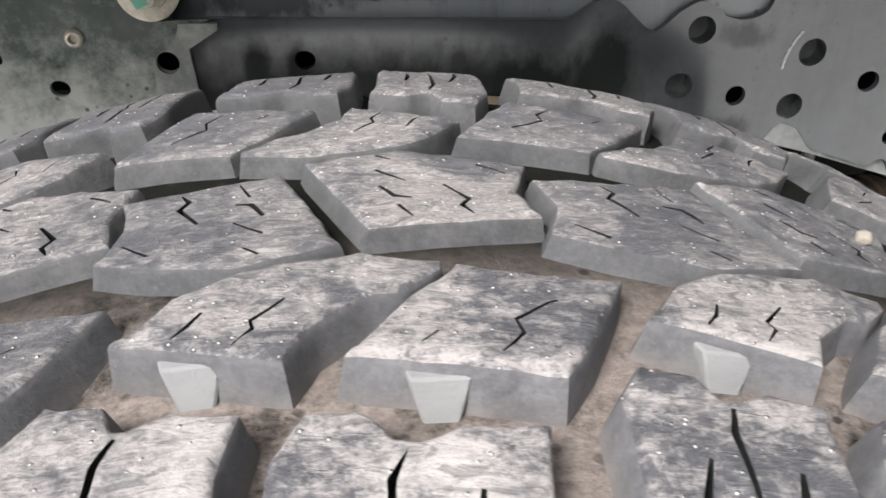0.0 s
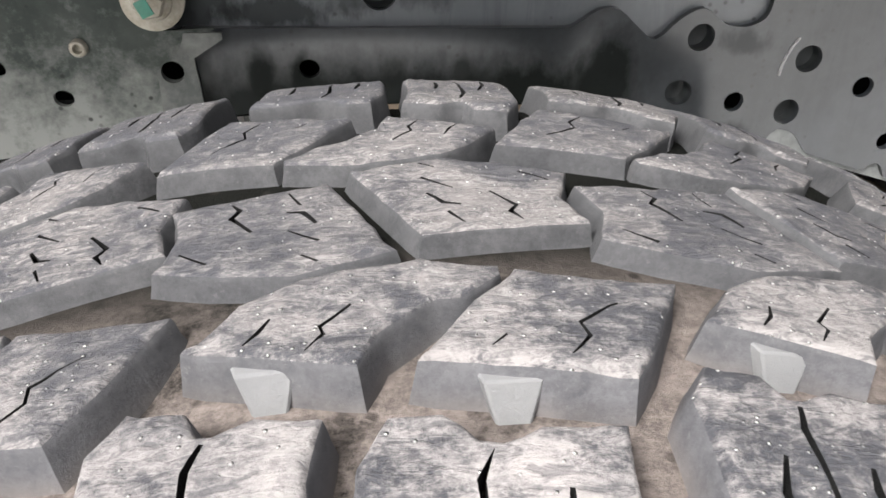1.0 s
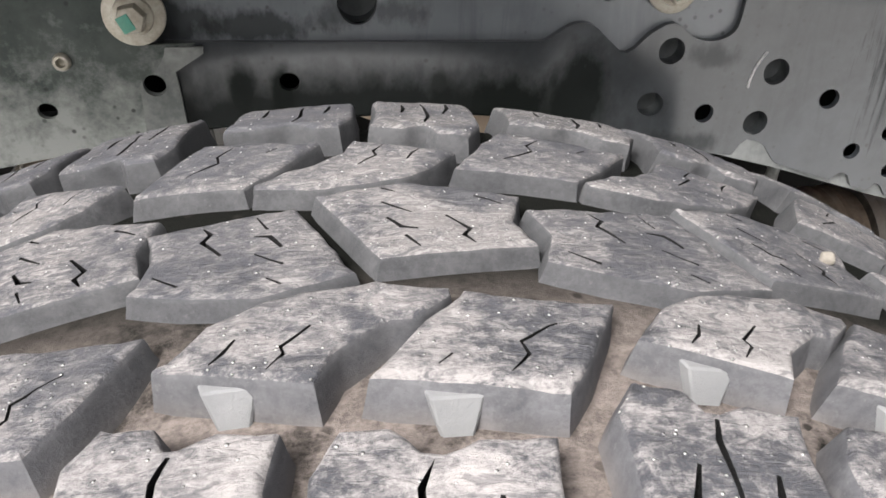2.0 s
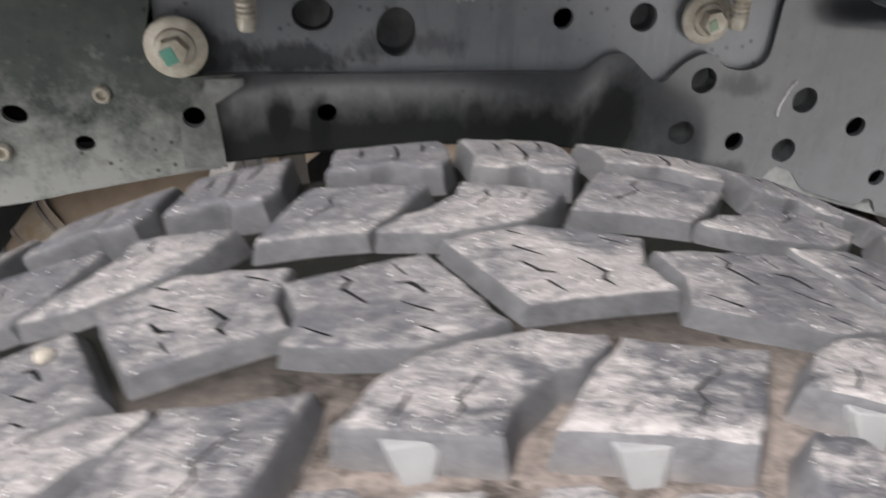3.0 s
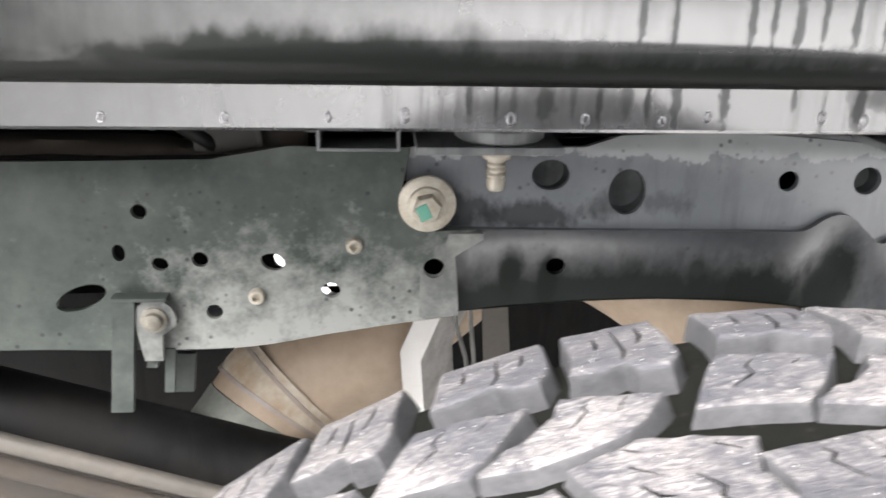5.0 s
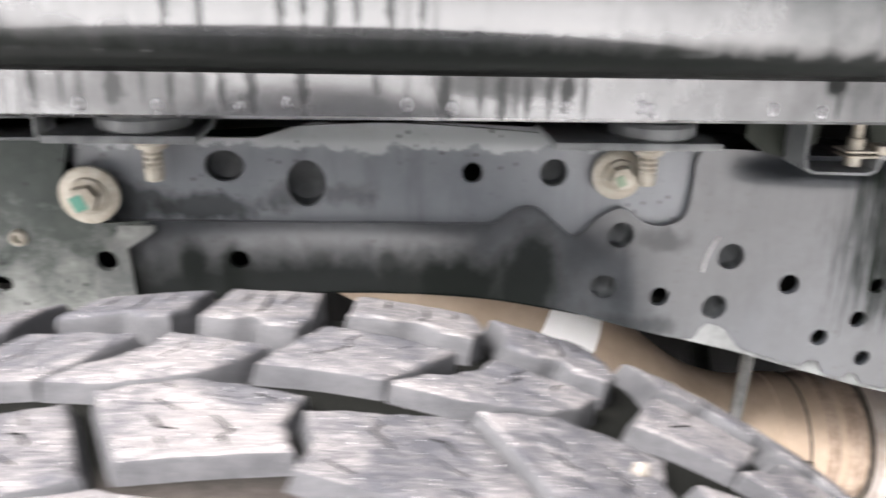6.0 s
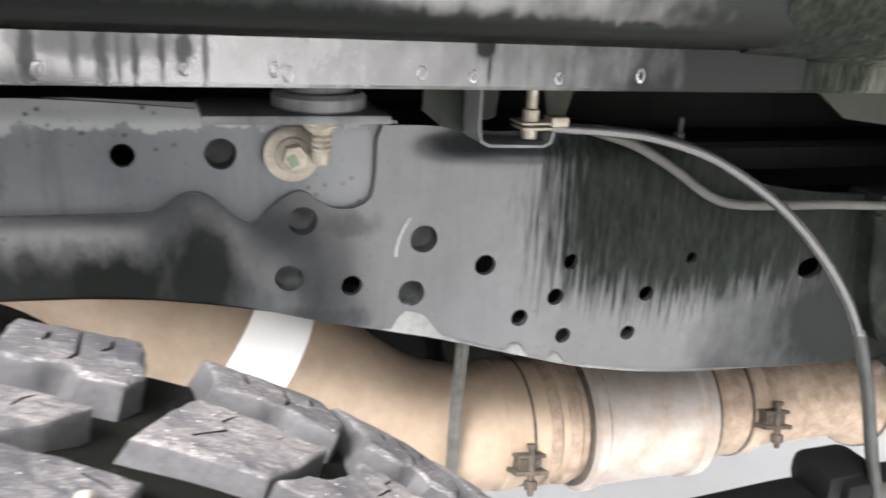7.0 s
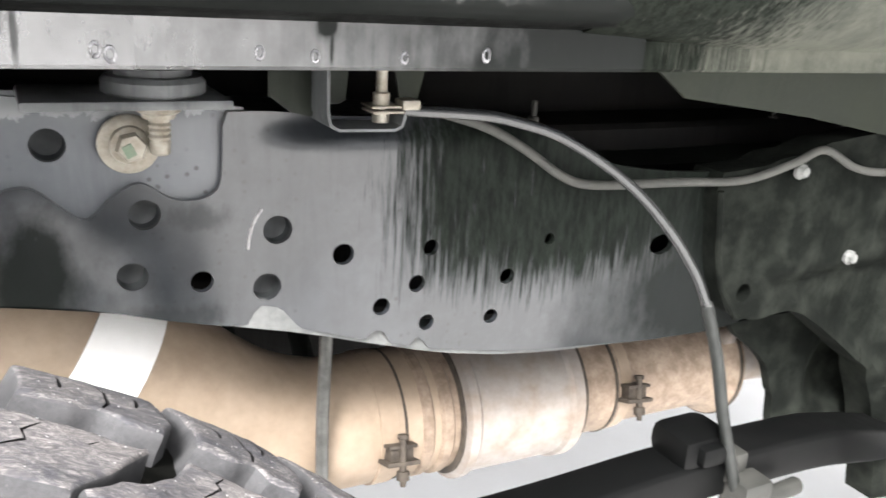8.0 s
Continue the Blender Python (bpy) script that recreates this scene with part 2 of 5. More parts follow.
    if flecks:
        grit = n.new("ShaderNodeTexVoronoi")
        grit.inputs["Scale"].default_value = 190
        l.new(mp2.outputs[0], grit.inputs["Vector"])
        pick = n.new("ShaderNodeSeparateColor")
        l.new(grit.outputs["Color"], pick.inputs[0])
        spot = mix(n, l, 1.0, ramp(n, l, grit.outputs["Distance"], [(0.2, 1.0), (0.36, 0.0)]), ramp(n, l, pick.outputs[0], [(0.80, 0.0), (0.86, 0.85)]), "MULTIPLY")
        col = mix(n, l, spot, col, (0.02, 0.018, 0.016))
    l.new(col, b.inputs["Base Color"])
    l.new(rough, b.inputs["Roughness"])
    b.inputs["Specular IOR Level"].default_value = 0.06 if flecks else 0.3
    bump(n, l, b, height, 1.0, 0.0016 if sparkle else 0.0009 if foot else 0.0015)
    return mat


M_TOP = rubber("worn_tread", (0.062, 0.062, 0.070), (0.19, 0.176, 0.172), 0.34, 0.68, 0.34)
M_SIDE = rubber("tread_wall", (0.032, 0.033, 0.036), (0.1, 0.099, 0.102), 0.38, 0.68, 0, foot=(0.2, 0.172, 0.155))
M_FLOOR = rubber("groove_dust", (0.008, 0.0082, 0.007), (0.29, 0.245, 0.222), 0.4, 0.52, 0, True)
M_WEDGE = rubber("pale_rubber", (0.22, 0.22, 0.225), (0.27, 0.268, 0.268), 0.4, 0.6, 0)
M_SLIT = rubber("slit_rubber", (0.004, 0.004, 0.004), (0.008, 0.008, 0.008), 0.4, 0.6, 0)
# The mark at x 0.207 paints the dark reflection in the pressed hollow.
M_RAIL = painted("frame_paint", (0.018, 0.0205, 0.0235), (0.046, 0.05, 0.056), 0.4, (0.3, 0.45), 0.1, 0.54, film=(0.445, 1.2, 0.69, (0.008, 0.0105, 0.008)), coat_ior=1.62, coat_rough=0.24, specks=0.7,
                 stains_and_shade=[(-0.066, 0.762, 0.017, 0.034, 0.35, 0.95), (-0.034, 0.757, 0.014, 0.036, 0.35, 0.97), (-0.108, 0.765, 0.012, 0.03, 0.5, 0.5), (0.038, 0.770, 0.012, 0.015, 0.4, 0.5), (0.09, 0.765, 0.013, 0.02, 0.4, 0.75),
                         (0.145, 0.745, 0.062, 0.04, 0.5, 0.97), (0.207, 0.750, 0.034, 0.058, 0.4, 0.92), (0.02, 0.731, 0.28, 0.061, 0.3, 0.92), (0.29, 0.710, 0.06, 0.014, 0.8, 0.5), (0.318, 0.788, 0.024, 0.012, 1.1, 0.35), (0.90, 0.67, 0.27, 0.12, 0.2, 0.9)])
M_RAIL_UP = painted("frame_paint_grey", (0.088, 0.096, 0.106), (0.134, 0.142, 0.153), 0.6, (0.34, 0.55), 0.2, 0.5, coat_ior=1.8, coat_rough=0.3, specks=0.85, band=(0.863, (0.25, 0.262, 0.265)), gloss=0.35,
                    stains_and_shade=[(-0.05, 0.815, 0.06, 0.014, 1.0, 0.7), (0.01, 0.822, 0.02, 0.014, 1.2, 0.5), (0.06, 0.824, 0.03, 0.012, 1.2, 0.4), (-0.11, 0.82, 0.04, 0.02, 0.9, 0.7)])
M_CUP = painted("cup_paint", (0.03, 0.033, 0.034), (0.07, 0.075, 0.076), 0.7, (0.4, 0.7), 0.2, scale=40, gloss=0.35)
M_MOUNT = painted("mount_paint", (0.1, 0.106, 0.108), (0.24, 0.248, 0.25), 0.6, (0.35, 0.6), 0.3, gloss=0.35)
M_RAIL_DIRTY = painted("frame_paint_dirty", (0.025, 0.033, 0.0285), (0.065, 0.072, 0.066), 0.45, (0.5, 0.85), 0.02, scale=24, gloss=0.25, specks=0.8, low=(0.785, (0.18, 0.184, 0.174)))
M_LIP = painted("dusty_lip", (0.10, 0.105, 0.103), (0.26, 0.265, 0.26), 0.75, (0.5, 0.8), 0.1, scale=26, gloss=0.3)
M_STRAP = painted("dusty_strap", (0.07, 0.075, 0.072), (0.2, 0.2, 0.19), 0.7, (0.6, 0.85), 0.1, scale=40, gloss=0.25)
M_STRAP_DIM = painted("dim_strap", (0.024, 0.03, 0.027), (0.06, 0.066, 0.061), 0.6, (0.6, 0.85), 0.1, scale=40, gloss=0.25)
M_BOLT_DULL = metal("dull_bolt", (0.16, 0.15, 0.125), (0.09, 0.08, 0.065), 0.5, 0.3, 90)
M_BOLT_PALE = metal("pale_dusty_bolt", (0.2, 0.205, 0.195), (0.09, 0.093, 0.088), 0.75, 0.0, 140)
M_HANGER = painted("hanger_paint", (0.006, 0.007, 0.006), (0.022, 0.0245, 0.0205), 0.4, (0.8, 0.95), 0.2, scale=28, gloss=0.05, relief=0.9, specks=0.8)
# Wide marks paint dark reflections at the foot and ends; narrow ones are drips.
M_ROCKER = painted("body_paint", (0.018, 0.019, 0.02), (0.045, 0.044, 0.045), 0.3, (0.14, 0.3), 0.85, coat=1.0, relief=0.02, run=48, coat_ior=2.1, coat_rough=0.14, reach=(0.36, 0.62),
                   stains_and_shade=[(0.2, 0.937, 4.0, 0.031, 0.28, 0.97), (0.76, 1.0, 0.54, 0.5, 0.2, 0.97), (-0.68, 1.0, 0.6, 0.4, 0.08, 0.96), (-0.22, 0.95, 0.2, 0.034, 0.35, 0.95)] +
                          [(x, z, w, h, 0.9, 0.7) for x, z, w, h in ((0.03, 0.985, 0.003, 0.03), (0.042, 0.99, 0.0022, 0.034), (0.056, 0.982, 0.0035, 0.026), (0.07, 0.99, 0.0025, 0.032),
                                                                     (0.088, 0.986, 0.003, 0.03), (0.105, 0.99, 0.0022, 0.03), (-0.03, 0.985, 0.003, 0.024), (-0.012, 0.98, 0.0022, 0.024))])
# Narrow marks are drips; the wide ones paint dark reflections into the flange.
M_FLANGE = painted("flange_paint", (0.032, 0.034, 0.037), (0.085, 0.086, 0.09), 0.4, (0.14, 0.3), 0.35, coat=1.0, relief=0.02, run=70, coat_ior=1.9,
                   stains_and_shade=[(-0.117, 0.930, 0.0033, 0.019, 0.7, 0.74), (-0.101, 0.930, 0.0017, 0.017, 0.7, 0.70), (-0.091, 0.928, 0.0023, 0.016, 1.1, 0.59), (-0.071, 0.929, 0.0070, 0.023, 1.0, 0.69), (-0.055, 0.935, 0.0026, 0.022, 0.8, 0.60), (-0.039, 0.928, 0.0029, 0.021, 0.8, 0.75), (-0.023, 0.932, 0.0052, 0.018, 0.7, 0.57), (-0.010, 0.929, 0.0026, 0.016, 0.9, 0.75), (0.007, 0.931, 0.0039, 0.021, 1.0, 0.64), (0.037, 0.932, 0.0041, 0.022, 1.1, 0.65), (0.080, 0.935, 0.0024, 0.016, 1.1, 0.60), (0.121, 0.928, 0.006, 0.022, 0.6, 0.8), (0.143, 0.931, 0.003, 0.018, 0.8, 0.7), (0.156, 0.929, 0.005, 0.022, 0.7, 0.8), (0.164, 0.926, 0.002, 0.018, 0.7, 0.7), (0.172, 0.928, 0.0025, 0.02, 0.6, 0.8), (0.185, 0.929, 0.003, 0.02, 0.6, 0.8), (0.196, 0.931, 0.006, 0.016, 0.8, 0.8), (0.207, 0.928, 0.0025, 0.02, 0.5, 0.7), (0.16, 0.934, 0.055, 0.012, 0.9, 0.6), (0.366, 0.936, 0.010, 0.012, 0.5, 0.95), (0.369, 0.925, 0.0018, 0.016, 0.4, 0.9), (-0.06, 0.925, 0.07, 0.02, 1.0, 0.4)] + [(0.775, 0.92, 0.55, 0.3, 0.2, 0.95), (-0.75, 0.92, 0.58, 0.3, 0.1, 0.7)])
# Textured sill coating; its near-black also paints in the fold's shade.
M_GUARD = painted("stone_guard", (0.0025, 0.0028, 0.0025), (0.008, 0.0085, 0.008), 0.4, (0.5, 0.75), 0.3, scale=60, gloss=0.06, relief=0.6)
M_DARK = painted("underbody_black", (0.004, 0.004, 0.004), (0.012, 0.011, 0.010), 0.4, (0.6, 0.85), 0.2, gloss=0.12)
M_TAN = metal("tan_exhaust", (0.345, 0.268, 0.2), (0.30, 0.228, 0.165), 0.55, 0.1, 14)
M_CAN = metal("muffler_steel", (0.33, 0.30, 0.278), (0.27, 0.22, 0.182), 0.4, 0.35, 22)
M_BAND = metal("bare_band", (0.45, 0.40, 0.33), (0.33, 0.25, 0.17), 0.45, 0.2, 25)
M_LOWER = metal("grey_green_pipe", (0.17, 0.18, 0.155), (0.12, 0.125, 0.11), 0.6, 0.1, 30)
M_RUST = metal("rusty_steel", (0.2, 0.145, 0.105), (0.36, 0.285, 0.22), 0.6, 0.2, 60)
M_WELD = metal("weld_dimple", (0.4, 0.4, 0.41), (0.15, 0.15, 0.16), 0.18, 0.8, 120)
M_ZINC = metal("zinc_bolt", (0.36, 0.335, 0.285), (0.25, 0.22, 0.175), 0.42, 0.4, 90)
M_STEEL = metal("grey_steel", (0.13, 0.13, 0.125), (0.08, 0.08, 0.075), 0.4, 0.5, 60)
M_CABLE = painted("cable_sleeve", (0.02, 0.021, 0.0215), (0.03, 0.031, 0.031), 0.2, (0.2, 0.28), 0.0, coat=1.0, relief=0.01, coat_ior=1.5, gloss=0.35)
M_HOSE = painted("hose_rubber", (0.014, 0.0155, 0.0145), (0.034, 0.036, 0.034), 0.6, (0.4, 0.65), 0.1, scale=60, gloss=0.35)
M_LINE = metal("dusty_brake_line", (0.05, 0.051, 0.046), (0.085, 0.084, 0.076), 0.6, 0.1, 50)
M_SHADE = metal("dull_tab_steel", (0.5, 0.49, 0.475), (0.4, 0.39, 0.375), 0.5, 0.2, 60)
M_FOIL = metal("white_foil", (0.95, 0.945, 0.93), (0.9, 0.89, 0.87), 0.3, 0.0, 20)
M_PEBBLE = metal("pale_stone", (0.25, 0.225, 0.19), (0.18, 0.16, 0.135), 0.7, 0.0, 200)
M_BOARD = metal("brown_board", (0.02, 0.0155, 0.0115), (0.04, 0.032, 0.025), 0.75, 0.0, 30)
M_TUBE = metal("dirty_tube", (0.06, 0.055, 0.048), (0.09, 0.08, 0.068), 0.5, 0.2, 25)
M_BOX = metal("oily_box", (0.012, 0.0115, 0.0095), (0.022, 0.02, 0.017), 0.6, 0.1, 60)
M_BAR = painted("bar_black", (0.0028, 0.003, 0.003), (0.006, 0.006, 0.006), 0.2, (0.5, 0.65), 0.0, gloss=0.1)
M_CLAMP = metal("cast_clamp", (0.03, 0.031, 0.028), (0.055, 0.054, 0.049), 0.5, 0.2, 40)
M_LUG = metal("rusty_lug", (0.035, 0.028, 0.022), (0.10, 0.083, 0.066), 0.6, 0.3, 90)
M_MARK_DIM = metal("worn_green_mark", (0.14, 0.2, 0.14), (0.2, 0.22, 0.16), 0.5, 0.0, 90)
M_CHALK = metal("worn_chalk", (0.45, 0.44, 0.44), (0.2, 0.2, 0.2), 0.7, 0.0, 300)
M_MARK = metal("green_paint_mark", (0.06, 0.24, 0.18), (0.08, 0.2, 0.15), 0.5, 0.0, 50)
M_SILL = painted("inner_sill_paint", (0.014, 0.0172, 0.0122), (0.03, 0.034, 0.025), 0.6, (0.5, 0.8), 0.1, gloss=0.2)
M_ARCH = painted("arch_dust", (0.03, 0.034, 0.026), (0.13, 0.132, 0.108), 0.75, (0.6, 0.85), 0.1, scale=18, gloss=0.25, film=(0.2, 0.85, 0.0, (0.012, 0.0145, 0.0115)), fade=0.28)
M_GROUND = painted("pale_concrete", (0.84, 0.84, 0.83), (0.76, 0.75, 0.73), 0.6, (0.6, 0.85), 0.0, scale=3, relief=0.02)
M_WALL = painted("plain_render", (0.07, 0.072, 0.065), (0.05, 0.05, 0.045), 0.5, (0.7, 0.9), 0.1, scale=2, gloss=0.2)


# ---- mesh helpers ----
def link(name, bm, mats, parent=None, label="", smooth=True):
    me = bpy.data.meshes.new(name)
    bm.to_mesh(me)
    bm.free()
    for m in mats if isinstance(mats, (list, tuple)) else [mats]:
        me.materials.append(m)
    if smooth:
        me.shade_smooth()
        me.set_sharp_from_angle(angle=radians(38))
    ob = new(name, me)
    if parent:
        ob.parent = parent
        root = parent
        base = Matrix.Identity(4)
        while root:
            base = root.matrix_basis @ base if root.parent is None else root.matrix_parent_inverse @ root.matrix_basis @ base
            root = root.parent
        ob.matrix_parent_inverse = base.inverted()
    if label:
        tagged(ob, label)
    return ob


part = link


def catmull(pts, steps=6):
    """A smooth line through points of any dimension."""
    pts = [Vector(p) for p in pts]
    out = []
    for i in range(len(pts) - 1):
        p0, p1, p2, p3 = pts[max(i - 1, 0)], pts[i], pts[i + 1], pts[min(i + 2, len(pts) - 1)]
        for k in range(steps):
            t = k / steps
            out.append(0.5 * (2 * p1 + (p2 - p0) * t + (2 * p0 - 5 * p1 + 4 * p2 - p3) * t * t + (3 * p1 - p0 - 3 * p2 + p3) * t ** 3))
    out.append(pts[-1])
    return out


def sweep(bm, line, radius, seg=16, caps=True, radii=None):
    """A round tube along a line."""
    line = [Vector(p) for p in line]
    rings, up = [], Vector((0.13, 0.4, 0.9))
    for i, p in enumerate(line):
        d = (line[min(i + 1, len(line) - 1)] - line[max(i - 1, 0)]).normalized()
        a = d.cross(up).normalized()
        up = a.cross(d).normalized()
        r = radii[i] if radii else radius
        rings.append([bm.verts.new(p + r * (a * math.cos(2 * math.pi * k / seg) + up * math.sin(2 * math.pi * k / seg))) for k in range(seg)])
    for r1, r2 in zip(rings, rings[1:]):
        for k in range(seg):
            bm.faces.new((r1[k], r1[(k + 1) % seg], r2[(k + 1) % seg], r2[k]))
    if caps:
        bm.faces.new(rings[0][::-1])
        bm.faces.new(rings[-1])
    bmesh.ops.recalc_face_normals(bm, faces=bm.faces)
    return bm


def lathe(bm, profile, m, seg=24, mouth=True):
    """Rings (radius, height) turned about the z axis of the pose m."""
    rings = [[bm.verts.new(m @ Vector((r * math.cos(2 * math.pi * k / seg), r * math.sin(2 * math.pi * k / seg), h))) for k in range(seg)] for r, h in profile]
    for r1, r2 in zip(rings, rings[1:]):
        for k in range(seg):
            bm.faces.new((r1[k], r1[(k + 1) % seg], r2[(k + 1) % seg], r2[k]))
    if mouth:
        bm.faces.new(rings[0][::-1])
    bm.faces.new(rings[-1])
    bmesh.ops.recalc_face_normals(bm, faces=bm.faces)
    return bm


def box(bm, lo, hi, bevel=0.002, m=None):
    made = bmesh.ops.create_cube(bm, size=1)["verts"]
    for v in made:
        v.co = Vector([l + (h - l) * (c + 0.5) for l, h, c in zip(lo, hi, v.co)])
    if bevel:
        edges = list({e for v in made for e in v.link_edges})
        got = bmesh.ops.bevel(bm, geom=edges, offset=bevel, segments=2, affect="EDGES", profile=0.6)
        made = got["verts"]
    if m:
        bmesh.ops.transform(bm, matrix=m, verts=list(set(made)))
    return bm


def extrude_line(bm, line, x0, x1, step=0.05, thick=0.003, warp=None):
    """A sheet with the section line (y, z), drawn along x, with a thickness."""
    n = max(2, int((x1 - x0) / step))
    rows = []
    for i in range(n + 1):
        x = x0 + (x1 - x0) * i / n
        rows.append([bm.verts.new(warp(x, y, z) if warp else (x, y, z)) for y, z in line])
    for r1, r2 in zip(rows, rows[1:]):
        for a in range(len(line) - 1):
            bm.faces.new((r1[a], r2[a], r2[a + 1], r1[a + 1]))
    bmesh.ops.recalc_face_normals(bm, faces=bm.faces)
    bmesh.ops.solidify(bm, geom=list(bm.faces), thickness=thick)
    return bm


def refine(bm, faces, limit):
    """Cuts the long edges of a flat set of triangles."""
    faces = list(faces)
    for _ in range(6):
        edges = {e for f in faces if f.is_valid for e in f.edges}
        long_ = [e for e in edges if e.calc_length() > limit]
        if not long_:
            break
        tags = {f for f in faces if f.is_valid}
        got = bmesh.ops.subdivide_edges(bm, edges=long_, cuts=1)
        new_faces = {g for g in got["geom"] if isinstance(g, bmesh.types.BMFace)}
        faces = [f for f in tags | new_faces if f.is_valid]
        tri = bmesh.ops.triangulate(bm, faces=faces)
        faces = tri["faces"] + [f for f in faces if f.is_valid]
        faces = list({f for f in faces})
    return faces


def circle(x, z, rx, rz=None, tilt=0.0, seg=20):
    rz = rz or rx
    c, s = math.cos(radians(tilt)), math.sin(radians(tilt))
    return [(x + rx * math.cos(a) * c - rz * math.sin(a) * s, z + rx * math.cos(a) * s + rz * math.sin(a) * c) for a in [2 * math.pi * k / seg for k in range(seg)]]


def plate(outline, holes, depth, limit, shape, y0=0.72):
    """A pressed sheet in the plane x, z with holes through it; shape gives its bow in y."""
    bm = bmesh.new()
    edges, rims = [], []
    for loop in [outline] + holes:
        dense = []
        for a, b in zip(loop, loop[1:] + loop[:1]):
            n = max(1, int(math.dist(a, b) / (limit * 1.2)))
            dense += [(a[0] + (b[0] - a[0]) * k / n, a[1] + (b[1] - a[1]) * k / n) for k in range(n)]
        vs = [bm.verts.new((x, 0, z)) for x, z in dense]
        es = [bm.edges.new((vs[i], vs[(i + 1) % len(vs)])) for i in range(len(vs))]
        edges += es
    bmesh.ops.triangle_fill(bm, use_beauty=True, use_dissolve=False, edges=edges, normal=(0, -1, 0))
    refine(bm, bm.faces, limit)
    bmesh.ops.beautify_fill(bm, faces=bm.faces, edges=bm.edges)
    bmesh.ops.recalc_face_normals(bm, faces=bm.faces)
    if sum(f.normal.y for f in bm.faces) > 0:
        bmesh.ops.reverse_faces(bm, faces=bm.faces)
    border = [e for e in bm.edges if e.is_boundary]
    got = bmesh.ops.extrude_edge_only(bm, edges=border)
    back = {g for g in got["geom"] if isinstance(g, bmesh.types.BMVert)}
    for v in bm.verts:
        v.co.y = y0 + shape(v.co.x, v.co.z) + (depth if v in back else 0.0)
    return bm


def smooth_step(a, b, t):
    t = min(max((t - a) / (b - a), 0.0), 1.0)
    return t * t * (3 - 2 * t)


# ---- ground ----
bm = bmesh.new()
bmesh.ops.create_grid(bm, x_segments=40, y_segments=40, size=150)
ground = tagged(link("ground", bm, M_GROUND), "pale dusty concrete ground under the truck and tyre", "ground", kind="structure")
ground.location.z = 0.005

# Unseen wall, added so the glossy rail and rocker reflect something dark.
tagged(link("wall_east", box(bmesh.new(), (4.0, -2.6, 0.0), (4.2, 1.0, 3.4), 0.01), M_WALL), "unseen plain dark wall that darkens reflections", "wall", kind="structure")

# ---- tyre ----
WX, WY, WZ, WR = 0.018, 0.294, 0.442, 0.437
DEG = math.pi / 180 * WR
tyre = new("off_road_tyre")
tyre.location = (WX, WY, 0.005)
tagged(tyre, "dusty worn black off-road tyre with chunky tread blocks standing upright", "tyre")


def crown(v):
    a = abs(v)
    return 0.08 * a * a + (2.98 * (a - 0.07) ** 2 if a > 0.07 else 0.0)


def groove(v):
    """The depth of the worn grooves: shallow in the middle of the tread, deeper towards the shoulders."""
    return 0.0068 + 0.0048 * smooth_step(0.03, 0.056, abs(v))


def roll(s, v, h):
    """From the unrolled tread to the wheel, about the axle."""
    r, a = WR - crown(v) + h, s / WR
    return Vector((r * math.sin(a), v, r * math.cos(a)))


def zigzag(path, w, stretch):
    """A thin closed slit along a path of (degrees, v)."""
    line = [Vector((a * DEG * stretch, v)) for a, v in path]
    left, right = [], []
    for k, c in enumerate(line):
        g = (line[min(k + 1, len(line) - 1)] - line[max(k - 1, 0)]).normalized()
        nn = Vector((-g.y, g.x)) * (w * 1.5 if 0 < k < len(line) - 1 else w * (0.5 if k else 0.9))
        left.append(c + nn)
        right.append(c - nn)
    return left + right[::-1]


